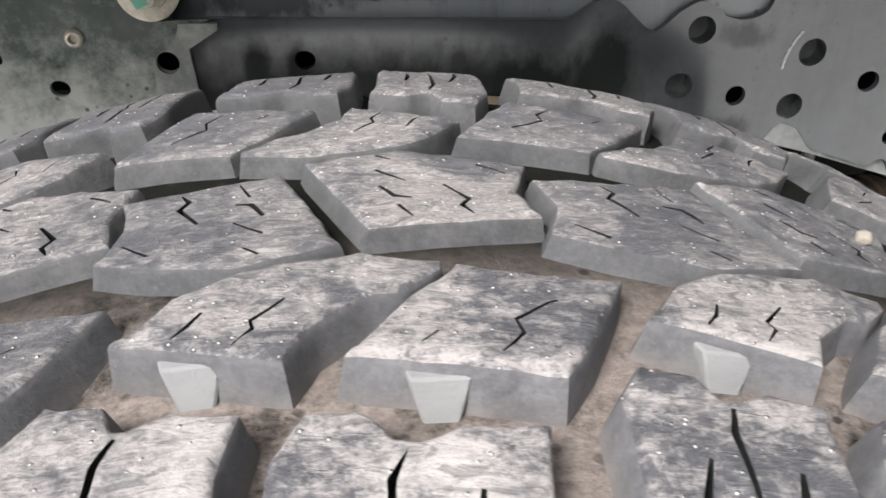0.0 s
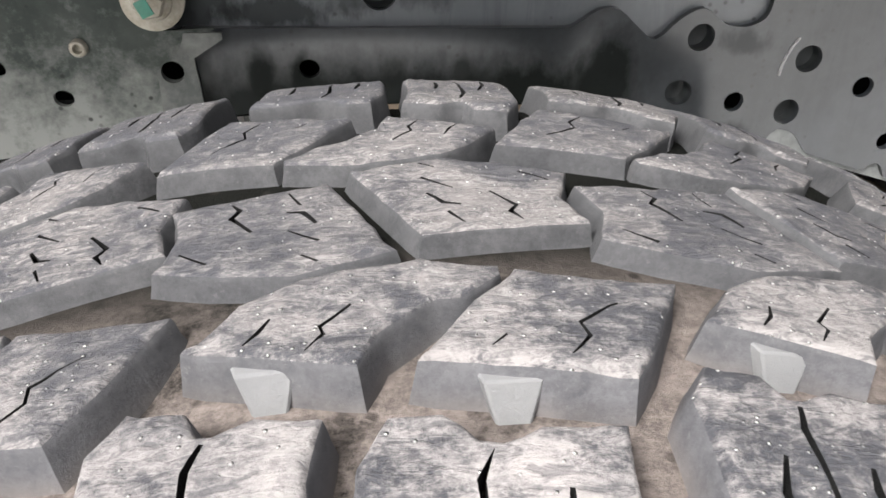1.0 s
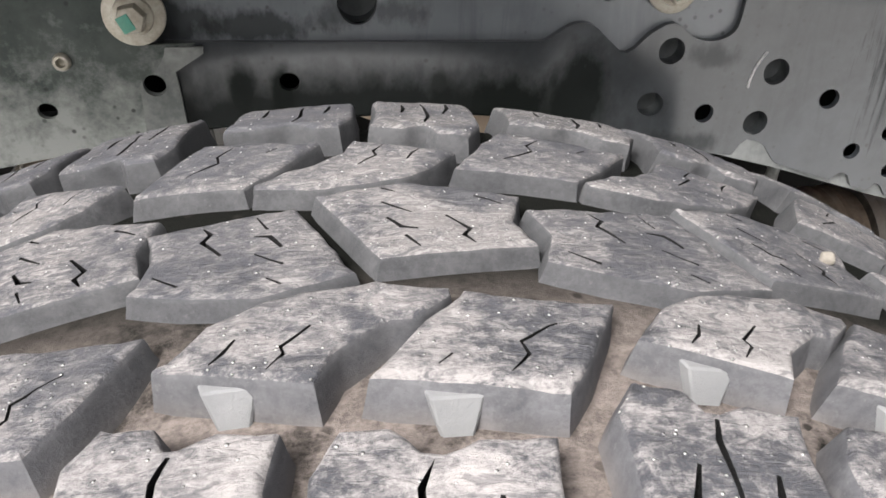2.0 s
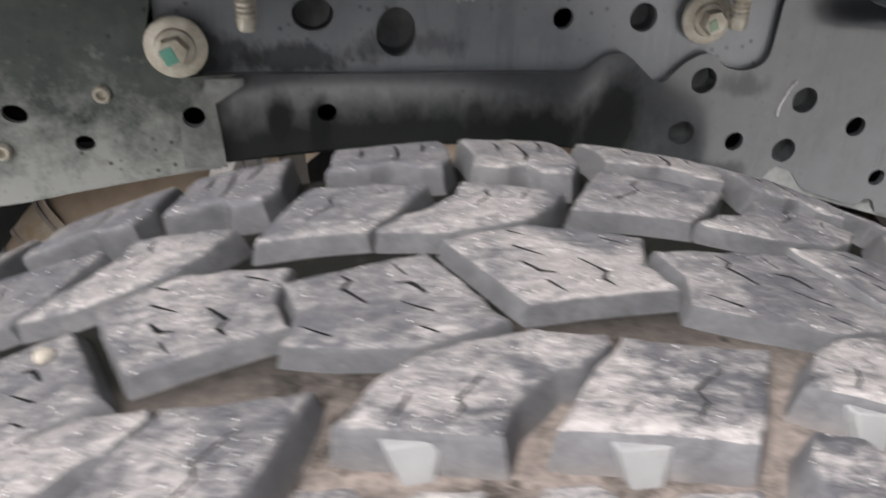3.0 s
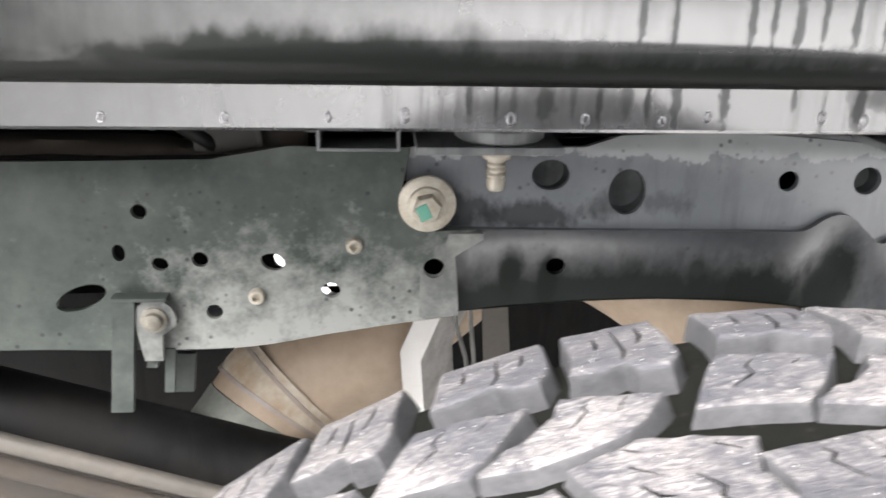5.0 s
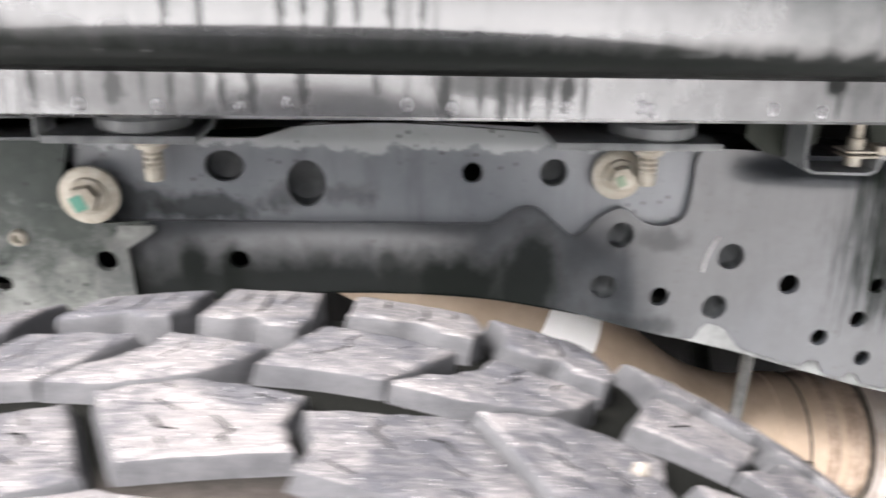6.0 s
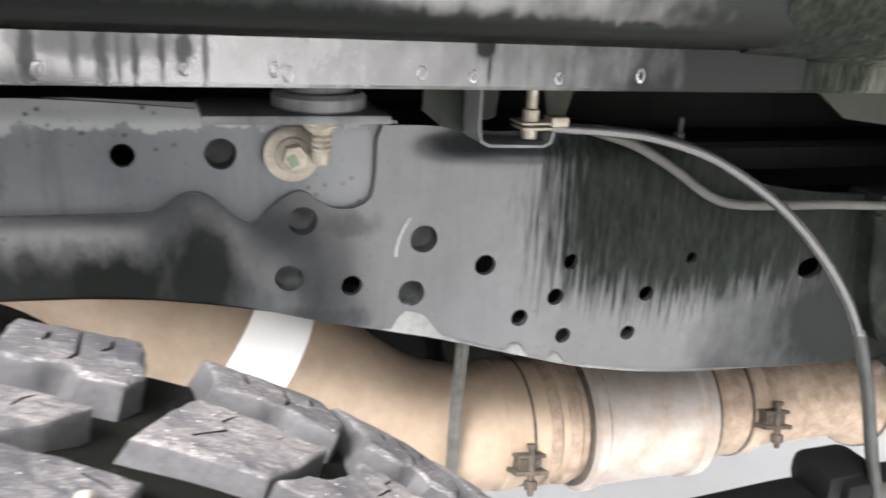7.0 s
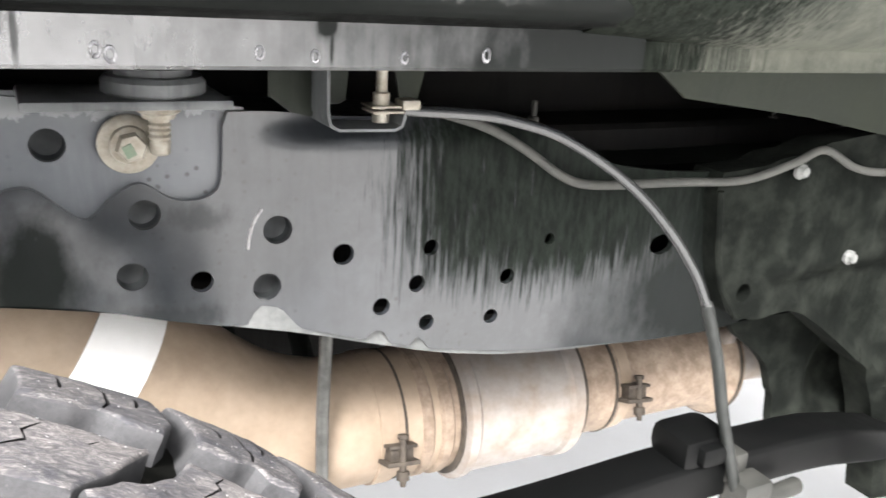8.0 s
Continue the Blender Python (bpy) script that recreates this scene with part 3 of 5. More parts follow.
def tread_block(name, poly, sipes, stretch, slit):
    """A worn rubber block: an outline of (degrees, v), slits cut into its top, and rounded, slightly chipped edges."""
    pts = []
    loop = [Vector((a * DEG * stretch, v)) for a, v in poly]
    if sum(a.x * b.y - b.x * a.y for a, b in zip(loop, loop[1:] + loop[:1])) < 0:
        loop.reverse()
    for p, q in zip(loop, loop[1:] + loop[:1]):
        n = max(1, int((q - p).length / 0.004))
        pts += [p.lerp(q, k / n) for k in range(n)]
    n = len(pts)
    bm = bmesh.new()
    rings = []
    for level, grow in ((1.0, 0.0022), (0.55, 0.0008), (0.24, 0.0001), (0.08, -0.0004), (0.02, -0.0011), (0.0, -0.0021)):
        ring = []
        for i, p in enumerate(pts):
            e0, e1 = (p - pts[i - 1]).normalized(), (pts[(i + 1) % n] - p).normalized()
            nn = Vector((e0.y + e1.y, -e0.x - e1.x)).normalized()
            q = p + nn * grow
            h = -level * (groove(p.y) + 0.001)
            if level < 0.3:
                wear = noise.noise(Vector((p.x, p.y, 3)) * 130)
                q += nn * 0.0007 * wear + 0.0004 * Vector((noise.noise(Vector((p.x, p.y, 5)) * 320), noise.noise(Vector((p.x, p.y, 9)) * 320)))
                h -= max(0.0, -wear) * 0.0012 * (level > 0.0)
            ring.append(bm.verts.new((q.x, q.y, h)))
        rings.append(ring)
    for a, b in zip(rings, rings[1:]):
        for i in range(n):
            f = bm.faces.new((a[i], a[(i + 1) % n], b[(i + 1) % n], b[i]))
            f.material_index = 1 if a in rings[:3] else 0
    walls = set(bm.faces)
    edges = [bm.edges.get((rings[-1][i], rings[-1][(i + 1) % n])) for i in range(n)]
    slit_edges = []
    for path in sipes:
        vs = [bm.verts.new((p.x, p.y, 0.0)) for p in zigzag(path, slit, stretch)]
        slit_edges += [bm.edges.new((vs[i], vs[(i + 1) % len(vs)])) for i in range(len(vs))]
    bmesh.ops.triangle_fill(bm, use_beauty=True, use_dissolve=False, edges=edges + slit_edges, normal=(0, 0, 1))
    top = [f for f in bm.faces if f not in walls]
    for f in top:
        f.material_index = 0
    refine(bm, top, 0.006)
    bmesh.ops.triangulate(bm, faces=[f for f in bm.faces if len(f.verts) > 4])
    rim = [e for e in bm.edges if e.is_boundary and all(v.co.z > -0.0001 for v in e.verts)]
    down = bmesh.ops.extrude_edge_only(bm, edges=rim)["geom"]
    for v in [g for g in down if isinstance(g, bmesh.types.BMVert)]:
        v.co.z = -0.006
    for g in down:
        if isinstance(g, bmesh.types.BMFace):
            g.material_index = 2
    for v in bm.verts:
        s, w, h = v.co
        if h > -0.0002:
            h += 0.0008 * noise.noise(Vector((s, w, 0)) * 70) + 0.0005 * noise.noise(Vector((s, w, 5)) * 300)
        v.co = roll(s, w, h)
    bmesh.ops.recalc_face_normals(bm, faces=bm.faces)
    me = bpy.data.meshes.new(name)
    bm.to_mesh(me)
    bm.free()
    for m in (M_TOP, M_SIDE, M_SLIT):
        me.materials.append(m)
    me.shade_smooth()
    me.set_sharp_from_angle(angle=radians(50))
    return me


def turned(poly):
    return [(-a, -v) for a, v in poly]


# one pitch of the tread on the side of the camera; the other side is the same, turned end for end
CENTRE = [(5.1, -0.0112), (4.6, 0.004), (5.2, 0.0192), (3.2, 0.0252), (0.4, 0.0300), (-3.15, 0.0226), (-0.9, -0.0165)]
CENTRE_SIPES = [[(-0.45, 0.0248), (0.1, 0.0213)], [(-0.5, 0.0156), (0.6, 0.0086)], [(-0.4, 0.0062), (0.1, -0.0002), (0.7, -0.0019)],
                [(0.2, -0.0048), (0.65, -0.0118)], [(1.9, 0.0067), (2.7, -0.0014), (2.4, -0.0048), (2.75, -0.0092)], [(3.3, 0.0195), (4.3, 0.0135)]]
INNER_A = [(-1.7, -0.0648), (4.1, -0.0736), (5.2, -0.0619), (6.8, -0.0395), (4.8, -0.0376), (1.75, -0.0335), (1.55, -0.0357), (0.25, -0.0452)]
INNER_A_SIPES = [[(4.5, -0.0483), (3.1, -0.0554), (3.2, -0.0605), (2.5, -0.0665)], [(0.9, -0.0591), (0.4, -0.0630)]]
INNER_B = [(-8.1, -0.0533), (-3.2, -0.0651), (-2.6, -0.0546), (-0.75, -0.0438), (-0.05, -0.0442), (1.32, -0.0354), (1.3, -0.0318), (-1.1, -0.0277), (-3.1, -0.0289), (-5.2, -0.0324), (-6.6, -0.0396)]
INNER_B_SIPES = [[(-5.6, -0.0465), (-5.9, -0.0515), (-6.3, -0.0545)], [(-3.3, -0.0440), (-4.2, -0.0510), (-4.1, -0.0540), (-4.6, -0.0585)]]
OUTER_A = [(-9.9, -0.0790), (-9.1, -0.0695), (-7.5, -0.0715), (-7.15, -0.0785), (-6.8, -0.0790), (-5.8, -0.0757), (-4.1, -0.0785), (-4.5, -0.0925), (-4.7, -0.130), (-10.2, -0.130)]
OUTER_A_SIPES = [[(-7.0, -0.0812), (-7.3, -0.0875), (-7.4, -0.118)], [(-8.2, -0.0936), (-8.6, -0.1011), (-8.7, -0.114)], [(-6.0, -0.096), (-6.15, -0.1004), (-6.2, -0.112)]]
OUTER_B = [(-3.4, -0.0905), (-2.6, -0.0795), (-1.2, -0.0800), (-0.45, -0.0868), (0.1, -0.0875), (1.1, -0.0848), (3.3, -0.0855), (3.0, -0.1008), (2.8, -0.130), (-3.6, -0.130)]
OUTER_B_SIPES = [[(-0.2, -0.0893), (-0.6, -0.0960), (-0.7, -0.118)], [(-1.9, -0.099), (-2.1, -0.104), (-2.2, -0.114)], [(1.4, -0.099), (1.3, -0.104), (1.2, -0.114)]]
PIECES = [("centre_block", CENTRE, CENTRE_SIPES, 0.00055), ("tread_block", INNER_A, INNER_A_SIPES, 0.00035), ("tread_block", INNER_B, INNER_B_SIPES, 0.00035),
          ("shoulder_block", OUTER_A, OUTER_A_SIPES, 0.00055), ("shoulder_block", OUTER_B, OUTER_B_SIPES, 0.00055)]


def wedge_mesh(a, v, sign):
    """A small tapered stone ejector at the foot of a block's wall."""
    bm = bmesh.new()
    vs = []
    for h, w, out in ((-0.0034, 0.0063, 0.0012), (-0.0124, 0.0036, 0.0052)):
        for ds, dv in ((-w, 0), (w, 0), (w * 1.25, 0.005), (-w * 1.25, 0.005)):
            vs.append(bm.verts.new(roll(a * DEG * sign + ds, sign * (v - out + dv), h)))
    top, low = vs[:4], vs[4:]
    bm.faces.new(top)
    bm.faces.new(low[::-1])
    for i in range(4):
        bm.faces.new((top[i], top[(i + 1) % 4], low[(i + 1) % 4], low[i]))
    bmesh.ops.recalc_face_normals(bm, faces=bm.faces)
    bmesh.ops.bevel(bm, geom=list(bm.edges), offset=0.0005, segments=1, affect="EDGES")
    me = bpy.data.meshes.new("stone_ejector")
    bm.to_mesh(me)
    bm.free()
    me.materials.append(M_WEDGE)
    return me


# where each pitch stands round the tyre, in degrees from the top, and how far it is stretched; the pitch varies, as on a real tread
NEAR_SIDE = [(-30.0, 1.0), (-15.0, 0.95), (0.0, 1.0), (15.1, 1.0)] + [(30.1 + 15.0 * k, 1.0) for k in range(20)]
FAR_SIDE = [(-34.6, 1.0), (-19.4, 0.98), (-4.4, 0.95), (10.2, 1.08), (27.2, 1.03)] + [(42.2 + 14.9 * k, 1.0) for k in range(19)]
CENTRE_SHIFT = {-15.0: 0.9, -19.4: 0.8, -4.4: -0.3, 10.2: 0.55, 15.1: 0.4}
shapes = {}


def shape_of(index, stretch, sign):
    """The mesh of one piece of the pattern, built once for each stretch and side."""
    key = (index, stretch, sign)
    if key not in shapes:
        if index < len(PIECES):
            name, poly, sipes, slit = PIECES[index]
            shapes[key] = tread_block(name, poly if sign > 0 else turned(poly), sipes if sign > 0 else [turned(p) for p in sipes], stretch, slit)
        else:
            a, v = ((0.85, -0.0687), (-5.75, -0.059))[index - len(PIECES)]
            shapes[key] = wedge_mesh(a * stretch, v, sign)
    return shapes[key]


for sign, side in ((1, NEAR_SIDE), (-1, FAR_SIDE)):
    for angle, stretch in side:
        for index in range(len(PIECES) + 2):
            me = shape_of(index, stretch, sign)
            ob = new(me.name.split(".")[0], me)
            ob.parent = tyre
            ob.matrix_basis = Matrix.Translation((0, 0, WZ - 0.005)) @ Matrix.Rotation(radians(angle + (CENTRE_SHIFT.get(angle, 0.0) if index == 0 else 0.0)), 4, "Y")

# casing: groove floor, shoulders, sidewalls and beads in one turned skin
bm = bmesh.new()
section = [(v, WR - crown(v) - groove(v)) for v in [-0.12 + 0.005 * i for i in range(49)]]
side = [(0.130, 0.40), (0.137, 0.375), (0.141, 0.34), (0.139, 0.30), (0.13, 0.265), (0.117, 0.235), (0.1, 0.222)]
section = [(-v, r) for v, r in side[::-1]] + section + side + [(0.095, 0.216), (0.09, 0.23), (0.11, 0.29), (0.1, 0.37), (-0.1, 0.37), (-0.11, 0.29), (-0.09, 0.23), (-0.095, 0.216)]
SEG = 240
rows = []
for k in range(SEG):
    a = 2 * math.pi * k / SEG
    rows.append([bm.verts.new((r * math.sin(a), v, r * math.cos(a))) for v, r in section])
for i in range(SEG):
    r1, r2 = rows[i], rows[(i + 1) % SEG]
    for j in range(len(section)):
        bm.faces.new((r1[j], r2[j], r2[(j + 1) % len(section)], r1[(j + 1) % len(section)]))
bmesh.ops.recalc_face_normals(bm, faces=bm.faces)
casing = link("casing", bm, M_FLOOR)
casing.parent = tyre
casing.location = (0, 0, WZ - 0.005)

# ---- truck ----
truck = new("pickup_truck")
truck.location = (0.3, 1.5, 0.005)
tagged(truck, "dirty black pickup truck with frame rail and tan exhaust", "truck")


def below(x, z):
    """How the outer pressing turns inwards below its lip, and bows towards the end."""
    w = smooth_step(-0.16, -0.06, x) * (1 - smooth_step(0.235, 0.30, x))
    lip = 0.789 + 0.02 * math.exp(-((x - 0.205) / 0.026) ** 2)
    y = w * 0.009 * smooth_step(lip + 0.012, lip - 0.055, z)
    r = smooth_step(0.36, 0.6, x)
    y -= 0.005 * r * math.sin(min(max((z - 0.62) / 0.22, 0.0), 1.0) * math.pi)
    y += 0.02 * smooth_step(0.85, 1.0, x)
    y += 0.012 * smooth_step(0.835, 0.86, z) * smooth_step(0.35, 0.42, x)
    y += 0.0016 * math.sin((x - 0.33) * 34) * smooth_step(0.30, 0.36, x) * (1 - smooth_step(0.66, 0.8, x))
    return y


def trim(x):
    """How far the edge of the outer skin stops above the rail's lip, with its notches."""
    z = 0.0045 * smooth_step(0.33, 0.37, x) * (1 - smooth_step(0.66, 0.76, x))
    z += 0.016 * (smooth_step(0.354, 0.364, x) - smooth_step(0.378, 0.400, x))
    z += 0.011 * (smooth_step(0.455, 0.461, x) - smooth_step(0.468, 0.477, x))
    return z + 0.010 * (smooth_step(0.494, 0.499, x) - smooth_step(0.505, 0.514, x))


bottom = [tuple(p) for p in catmull([(-0.1185, 0.7320), (-0.0005, 0.7390), (0.0981, 0.7393), (0.1868, 0.7316), (0.2559, 0.7188), (0.3249, 0.7020), (0.3939, 0.6842), (0.4531, 0.6664),
                                     (0.5280, 0.6446), (0.6158, 0.6289), (0.6897, 0.6231), (0.7883, 0.6184), (0.9066, 0.6158), (1.0052, 0.6161)], 12)]
upper = [tuple(p) for p in catmull([(1.0052, 0.8071), (0.8475, 0.7966), (0.7094, 0.8082), (0.6207, 0.8379), (0.5517, 0.8557), (0.4333, 0.8583), (0.3742, 0.8641), (0.3416, 0.8650)], 4)]
wavy = [tuple(p) for p in catmull([(0.3377, 0.8550), (0.3367, 0.8250), (0.3328, 0.8080), (0.3170, 0.8010), (0.2992, 0.8039), (0.2805, 0.8159), (0.2618, 0.8078), (0.2440, 0.7917),
                                   (0.2283, 0.8017), (0.2115, 0.8156), (0.1947, 0.8156), (0.1770, 0.8045), (0.1622, 0.8025), (0.0981, 0.8033), (-0.0005, 0.8040), (-0.1185, 0.8060)], 3)]
dark_holes = [(0.3200, 0.7380, 0.0085), (0.4319, 0.7488, 0.009), (0.5102, 0.7476, 0.0072), (0.4984, 0.7165, 0.0078), (0.5891, 0.7128, 0.0074), (0.6305, 0.7449, 0.0055),
              (0.4664, 0.6994, 0.0078), (0.5102, 0.6786, 0.0075), (0.5763, 0.6748, 0.0072), (-0.0285, 0.7720, 0.008)]
cups = [(0.2815, 0.7929, 0.0112), (0.2715, 0.7462, 0.0108), (0.3785, 0.7732, 0.0115), (0.3700, 0.7272, 0.0112)]
holes = [circle(x, z, r) for x, z, r in dark_holes + cups] + [circle(0.7686, 0.7263, 0.015, 0.0105)]
part("outer_rail", plate([(x, z + trim(x)) for x, z in bottom] + upper + wavy, holes, 0.006, 0.007, below), M_RAIL, truck, "glossy black pressed frame rail with drilled holes")

bm = plate([(-0.1505, 0.7970), (0.205, 0.7970), (0.228, 0.7840), (0.25, 0.7840), (0.262, 0.800), (0.268, 0.8065), (0.293, 0.8065), (0.298, 0.792), (0.3545, 0.7751), (0.3545, 0.8671), (0.2953, 0.8729), (0.2164, 0.8787), (0.1277, 0.8824), (0.0291, 0.8811), (-0.0105, 0.8700), (-0.1505, 0.8700)],
           [circle(-0.0365, 0.8480, 0.0155, 0.0125), circle(0.0261, 0.8341, 0.0155, 0.019), circle(0.1573, 0.8435, 0.0085), circle(0.2233, 0.8437, 0.0115)],
           0.006, 0.012, lambda x, z: 0.006 * smooth_step(0.865, 0.88, z), 0.7265)
part("inner_rail", bm, M_RAIL_UP, truck, "grey dusty upper rail plate with oval holes")


def left_bow(x, z):
    d = math.hypot(x + 0.152, z - 0.812)
    y = -0.006 * (1 - smooth_step(0.02, 0.055, d))
    y += 0.01 * smooth_step(0.835, 0.87, z) * smooth_step(-0.2, -0.32, x)
    return y + 0.003 * noise.noise(Vector((x * 9, z * 9, 0)))


left_line = [tuple(p) for p in catmull([(-0.9005, 0.7040), (-0.6005, 0.7060), (-0.4485, 0.7050), (-0.3875, 0.7030), (-0.2815, 0.7060), (-0.2155, 0.7160), (-0.1515, 0.7260), (-0.1125, 0.7310)], 4)]
left_line += [(-0.1135, 0.7640), (-0.1185, 0.7890), (-0.0955, 0.8060), (-0.1355, 0.8070), (-0.1525, 0.8160), (-0.1545, 0.8390), (-0.1475, 0.8720), (-0.2405, 0.8720), (-0.3005, 0.8600), (-0.4505, 0.8580), (-0.9005, 0.8590)]
left_holes = [circle(-0.3545, 0.8210, 0.006), circle(-0.3735, 0.7870, 0.005, 0.007), circle(-0.3425, 0.7780, 0.0066, 0.0055), circle(-0.3115, 0.7820, 0.0063), circle(-0.2555, 0.7795, 0.0095, 0.007, -20),
              circle(-0.3035, 0.7370, 0.0065), circle(-0.2105, 0.7550, 0.0075, 0.0065), circle(-0.4065, 0.7490, 0.021, 0.0095, 22), circle(-0.1285, 0.7750, 0.0085)]
part("side_rail", plate(left_line, left_holes, 0.005, 0.014, left_bow, 0.716), M_RAIL_DIRTY, truck, "greenish dusty frame rail section with small holes")

bm = plate([(-0.140, 0.733), (-0.108, 0.734), (-0.110, 0.765), (-0.112, 0.785), (-0.090, 0.799), (-0.090, 0.804), (-0.146, 0.804), (-0.146, 0.796), (-0.139, 0.78)], [circle(-0.1285, 0.7750, 0.0085)], 0.003, 0.01, lambda x, z: 0.0, 0.7125)
part("strap", bm, M_STRAP, truck, "pale dusty steel strap")

lip = [p for p in bottom if 0.30 < p[0] < 0.80]
bm = plate(lip + [(x, z + trim(x) + 0.005) for x, z in lip[::-1]], [], 0.004, 0.012, lambda x, z: 0.0015 * noise.noise(Vector((x * 30, z * 30, 3))), 0.7222)
part("rail_lip", bm, M_LIP, truck, "pale dusty lower lip of the frame rail")

# closed back of the rail, with two holes right through on one side
bm = plate([(-0.9005, 0.7090), (-0.2005, 0.7240), (0.0981, 0.7463), (0.3249, 0.7110), (0.5911, 0.6378), (1.0052, 0.6221), (1.0052, 0.7971), (0.5911, 0.8358), (0.3446, 0.8600), (-0.9005, 0.8540)],
           [circle(-0.2565, 0.7520, 0.010), circle(-0.2115, 0.7265, 0.0085)], 0.004, 0.05, lambda x, z: 0.0, 0.80)
part("rail_back", bm, M_DARK, truck)
for nm, pts, sgn in (("bottom_flange", [(-0.9005, 0.7050), (-0.3875, 0.7035), (-0.2815, 0.7065), (-0.1515, 0.7265), (-0.0005, 0.7395), (0.0981, 0.7398), (0.1868, 0.7321), (0.3249, 0.7025), (0.4531, 0.6669), (0.6158, 0.6294), (0.7883, 0.6189), (1.0052, 0.6166)], 1),
                     ("top_flange", [(-0.9005, 0.8590), (-0.3005, 0.8600), (-0.1475, 0.8700), (0.0291, 0.8801), (0.1277, 0.8814), (0.3446, 0.8650), (0.5517, 0.8547), (0.6207, 0.8369), (0.7094, 0.8072), (1.0052, 0.8071)], 1)):
    bm = bmesh.new()
    rows = [[bm.verts.new((x, y, z - 0.003 * k)) for k, y in ((0, 0.727), (0, 0.76), (0, 0.802))] for x, z in [tuple(p) for p in catmull(pts, 5)]]
    for r1, r2 in zip(rows, rows[1:]):
        for j in range(2):
            bm.faces.new((r1[j], r2[j], r2[j + 1], r1[j + 1]))
    bmesh.ops.solidify(bm, geom=list(bm.faces), thickness=0.003)
    part(nm, bm, M_RAIL, truck)

# closed cups behind the larger holes
for x, z, r in cups + [(-0.0365, 0.848, 0.0145), (0.026, 0.834, 0.0175), (0.2233, 0.8437, 0.011)]:
    bm = bmesh.new()
    y = 0.733 if (x, z, r) not in cups else 0.724 + below(x, z)
    m = pose(x, y, z, -90)
    lathe(bm, [(r * 1.04, -0.001), (r * 1.02, 0.006), (r * 0.93, 0.0105), (r * 0.5, 0.0125), (0.001, 0.013)], m, 24, False)
    part("drain_cup", bm, M_CUP, truck)

# bolts on the rail
def hex_bolt(x, y, z, r, mark, size=1.0):
    bm = bmesh.new()
    m = pose(x, y, z, 90)
    lathe(bm, [(r, 0.0), (r, 0.0035), (r * 0.93, 0.005), (r * 0.66, 0.006), (r * 0.62, 0.009), (r * 0.5, 0.0105)], m, 32)
    washer = part("bolt", bm, M_ZINC, truck, "pale zinc flange bolt")
    bm = bmesh.new()
    lathe(bm, [(r * 0.5, 0.0095), (r * 0.5, 0.017), (r * 0.44, 0.0192), (r * 0.3, 0.0195)], m @ pose(0, 0, 0, 0, 0, 12), 6)
    part("hex_head", bm, M_ZINC, washer)
    bm = bmesh.new()
    box(bm, (-r * 0.36 * size, -r * 0.3 * size, 0.0185), (r * 0.05, r * 0.24 * size, 0.0202), 0.0006, m @ pose(0, 0, 0, 0, 0, 25))
    part("paint_mark", bm, mark, washer, "green paint check mark")


hex_bolt(-0.135, 0.713, 0.829, 0.0225, M_MARK)
hex_bolt(0.2735, 0.7215, 0.8445, 0.0205, M_MARK_DIM, 0.8)


# body mounts: shelf, rubber cushion, upright bolt
def body_mount(x0, x1, z0, cx, bolt_x):
    bm = bmesh.new()
    box(bm, (x0, 0.657, z0), (x1, 0.735, z0 + 0.006), 0.002)
    shelf = part("body_mount", bm, M_MOUNT, truck, "grey steel body mount shelf")
    bm = bmesh.new()
    lathe(bm, [(0.03, 0), (0.0325, 0.002), (0.0325, 0.009), (0.030, 0.012), (0.024, 0.0125), (0.024, 0.017), (0.021, 0.0172), (0.021, 0.04)], pose(cx, 0.69, z0 + 0.0062), 32)
    part("cushion", bm, M_MOUNT, shelf, "grey body mount cushion cup")
    bm = bmesh.new()
    lathe(bm, [(0.0125, 0), (0.0148, -0.0015), (0.0148, -0.0075), (0.0115, -0.0095), (0.0105, -0.0125), (0.0076, -0.013), (0.0066, -0.015), (0.0076, -0.017), (0.0066, -0.019), (0.0076, -0.021), (0.0066, -0.023), (0.0076, -0.025), (0.0066, -0.027), (0.0074, -0.029), (0.0066, -0.036), (0.005, -0.0375)], pose(bolt_x, 0.703, z0 + 0.0002), 12)
    part("mount_bolt", bm, M_ZINC, shelf, "pale zinc bolt")


body_mount(-0.1455, -0.0415, 0.8795, -0.084, -0.0835)
body_mount(0.207, 0.3305, 0.877, 0.287, 0.2915)

# rocker panel with its pinch flange
def rocker_warp(x, y, z):
    k = max(0.0, x - 0.45)
    return (x, y + 0.10 * k * k, z + (0.10 * k * k if z > 0.945 else 0.0))


bm = extrude_line(bmesh.new(), [(0.5905, 0.9128), (0.5885, 0.9143), (0.5885, 0.9383)], -1.6, 0.60, 0.05, 0.003)
flange = part("pinch_flange", bm, M_FLANGE, truck, "glossy black pinch weld flange with drip marks")
bm = extrude_line(bmesh.new(), [(0.5905, 0.9130), (0.5885, 0.9145), (0.5885, 0.932)], 0.60, 1.4, 0.05, 0.003)
part("flange_end", bm, M_ARCH, truck, "dusty grey end of the flange")
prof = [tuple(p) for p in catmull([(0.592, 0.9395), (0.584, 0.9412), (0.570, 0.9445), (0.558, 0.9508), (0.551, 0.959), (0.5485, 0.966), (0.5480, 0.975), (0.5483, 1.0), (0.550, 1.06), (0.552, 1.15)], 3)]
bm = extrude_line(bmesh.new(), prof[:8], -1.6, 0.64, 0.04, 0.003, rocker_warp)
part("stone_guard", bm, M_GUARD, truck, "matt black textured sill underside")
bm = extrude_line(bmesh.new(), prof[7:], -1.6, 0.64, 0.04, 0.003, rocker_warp)
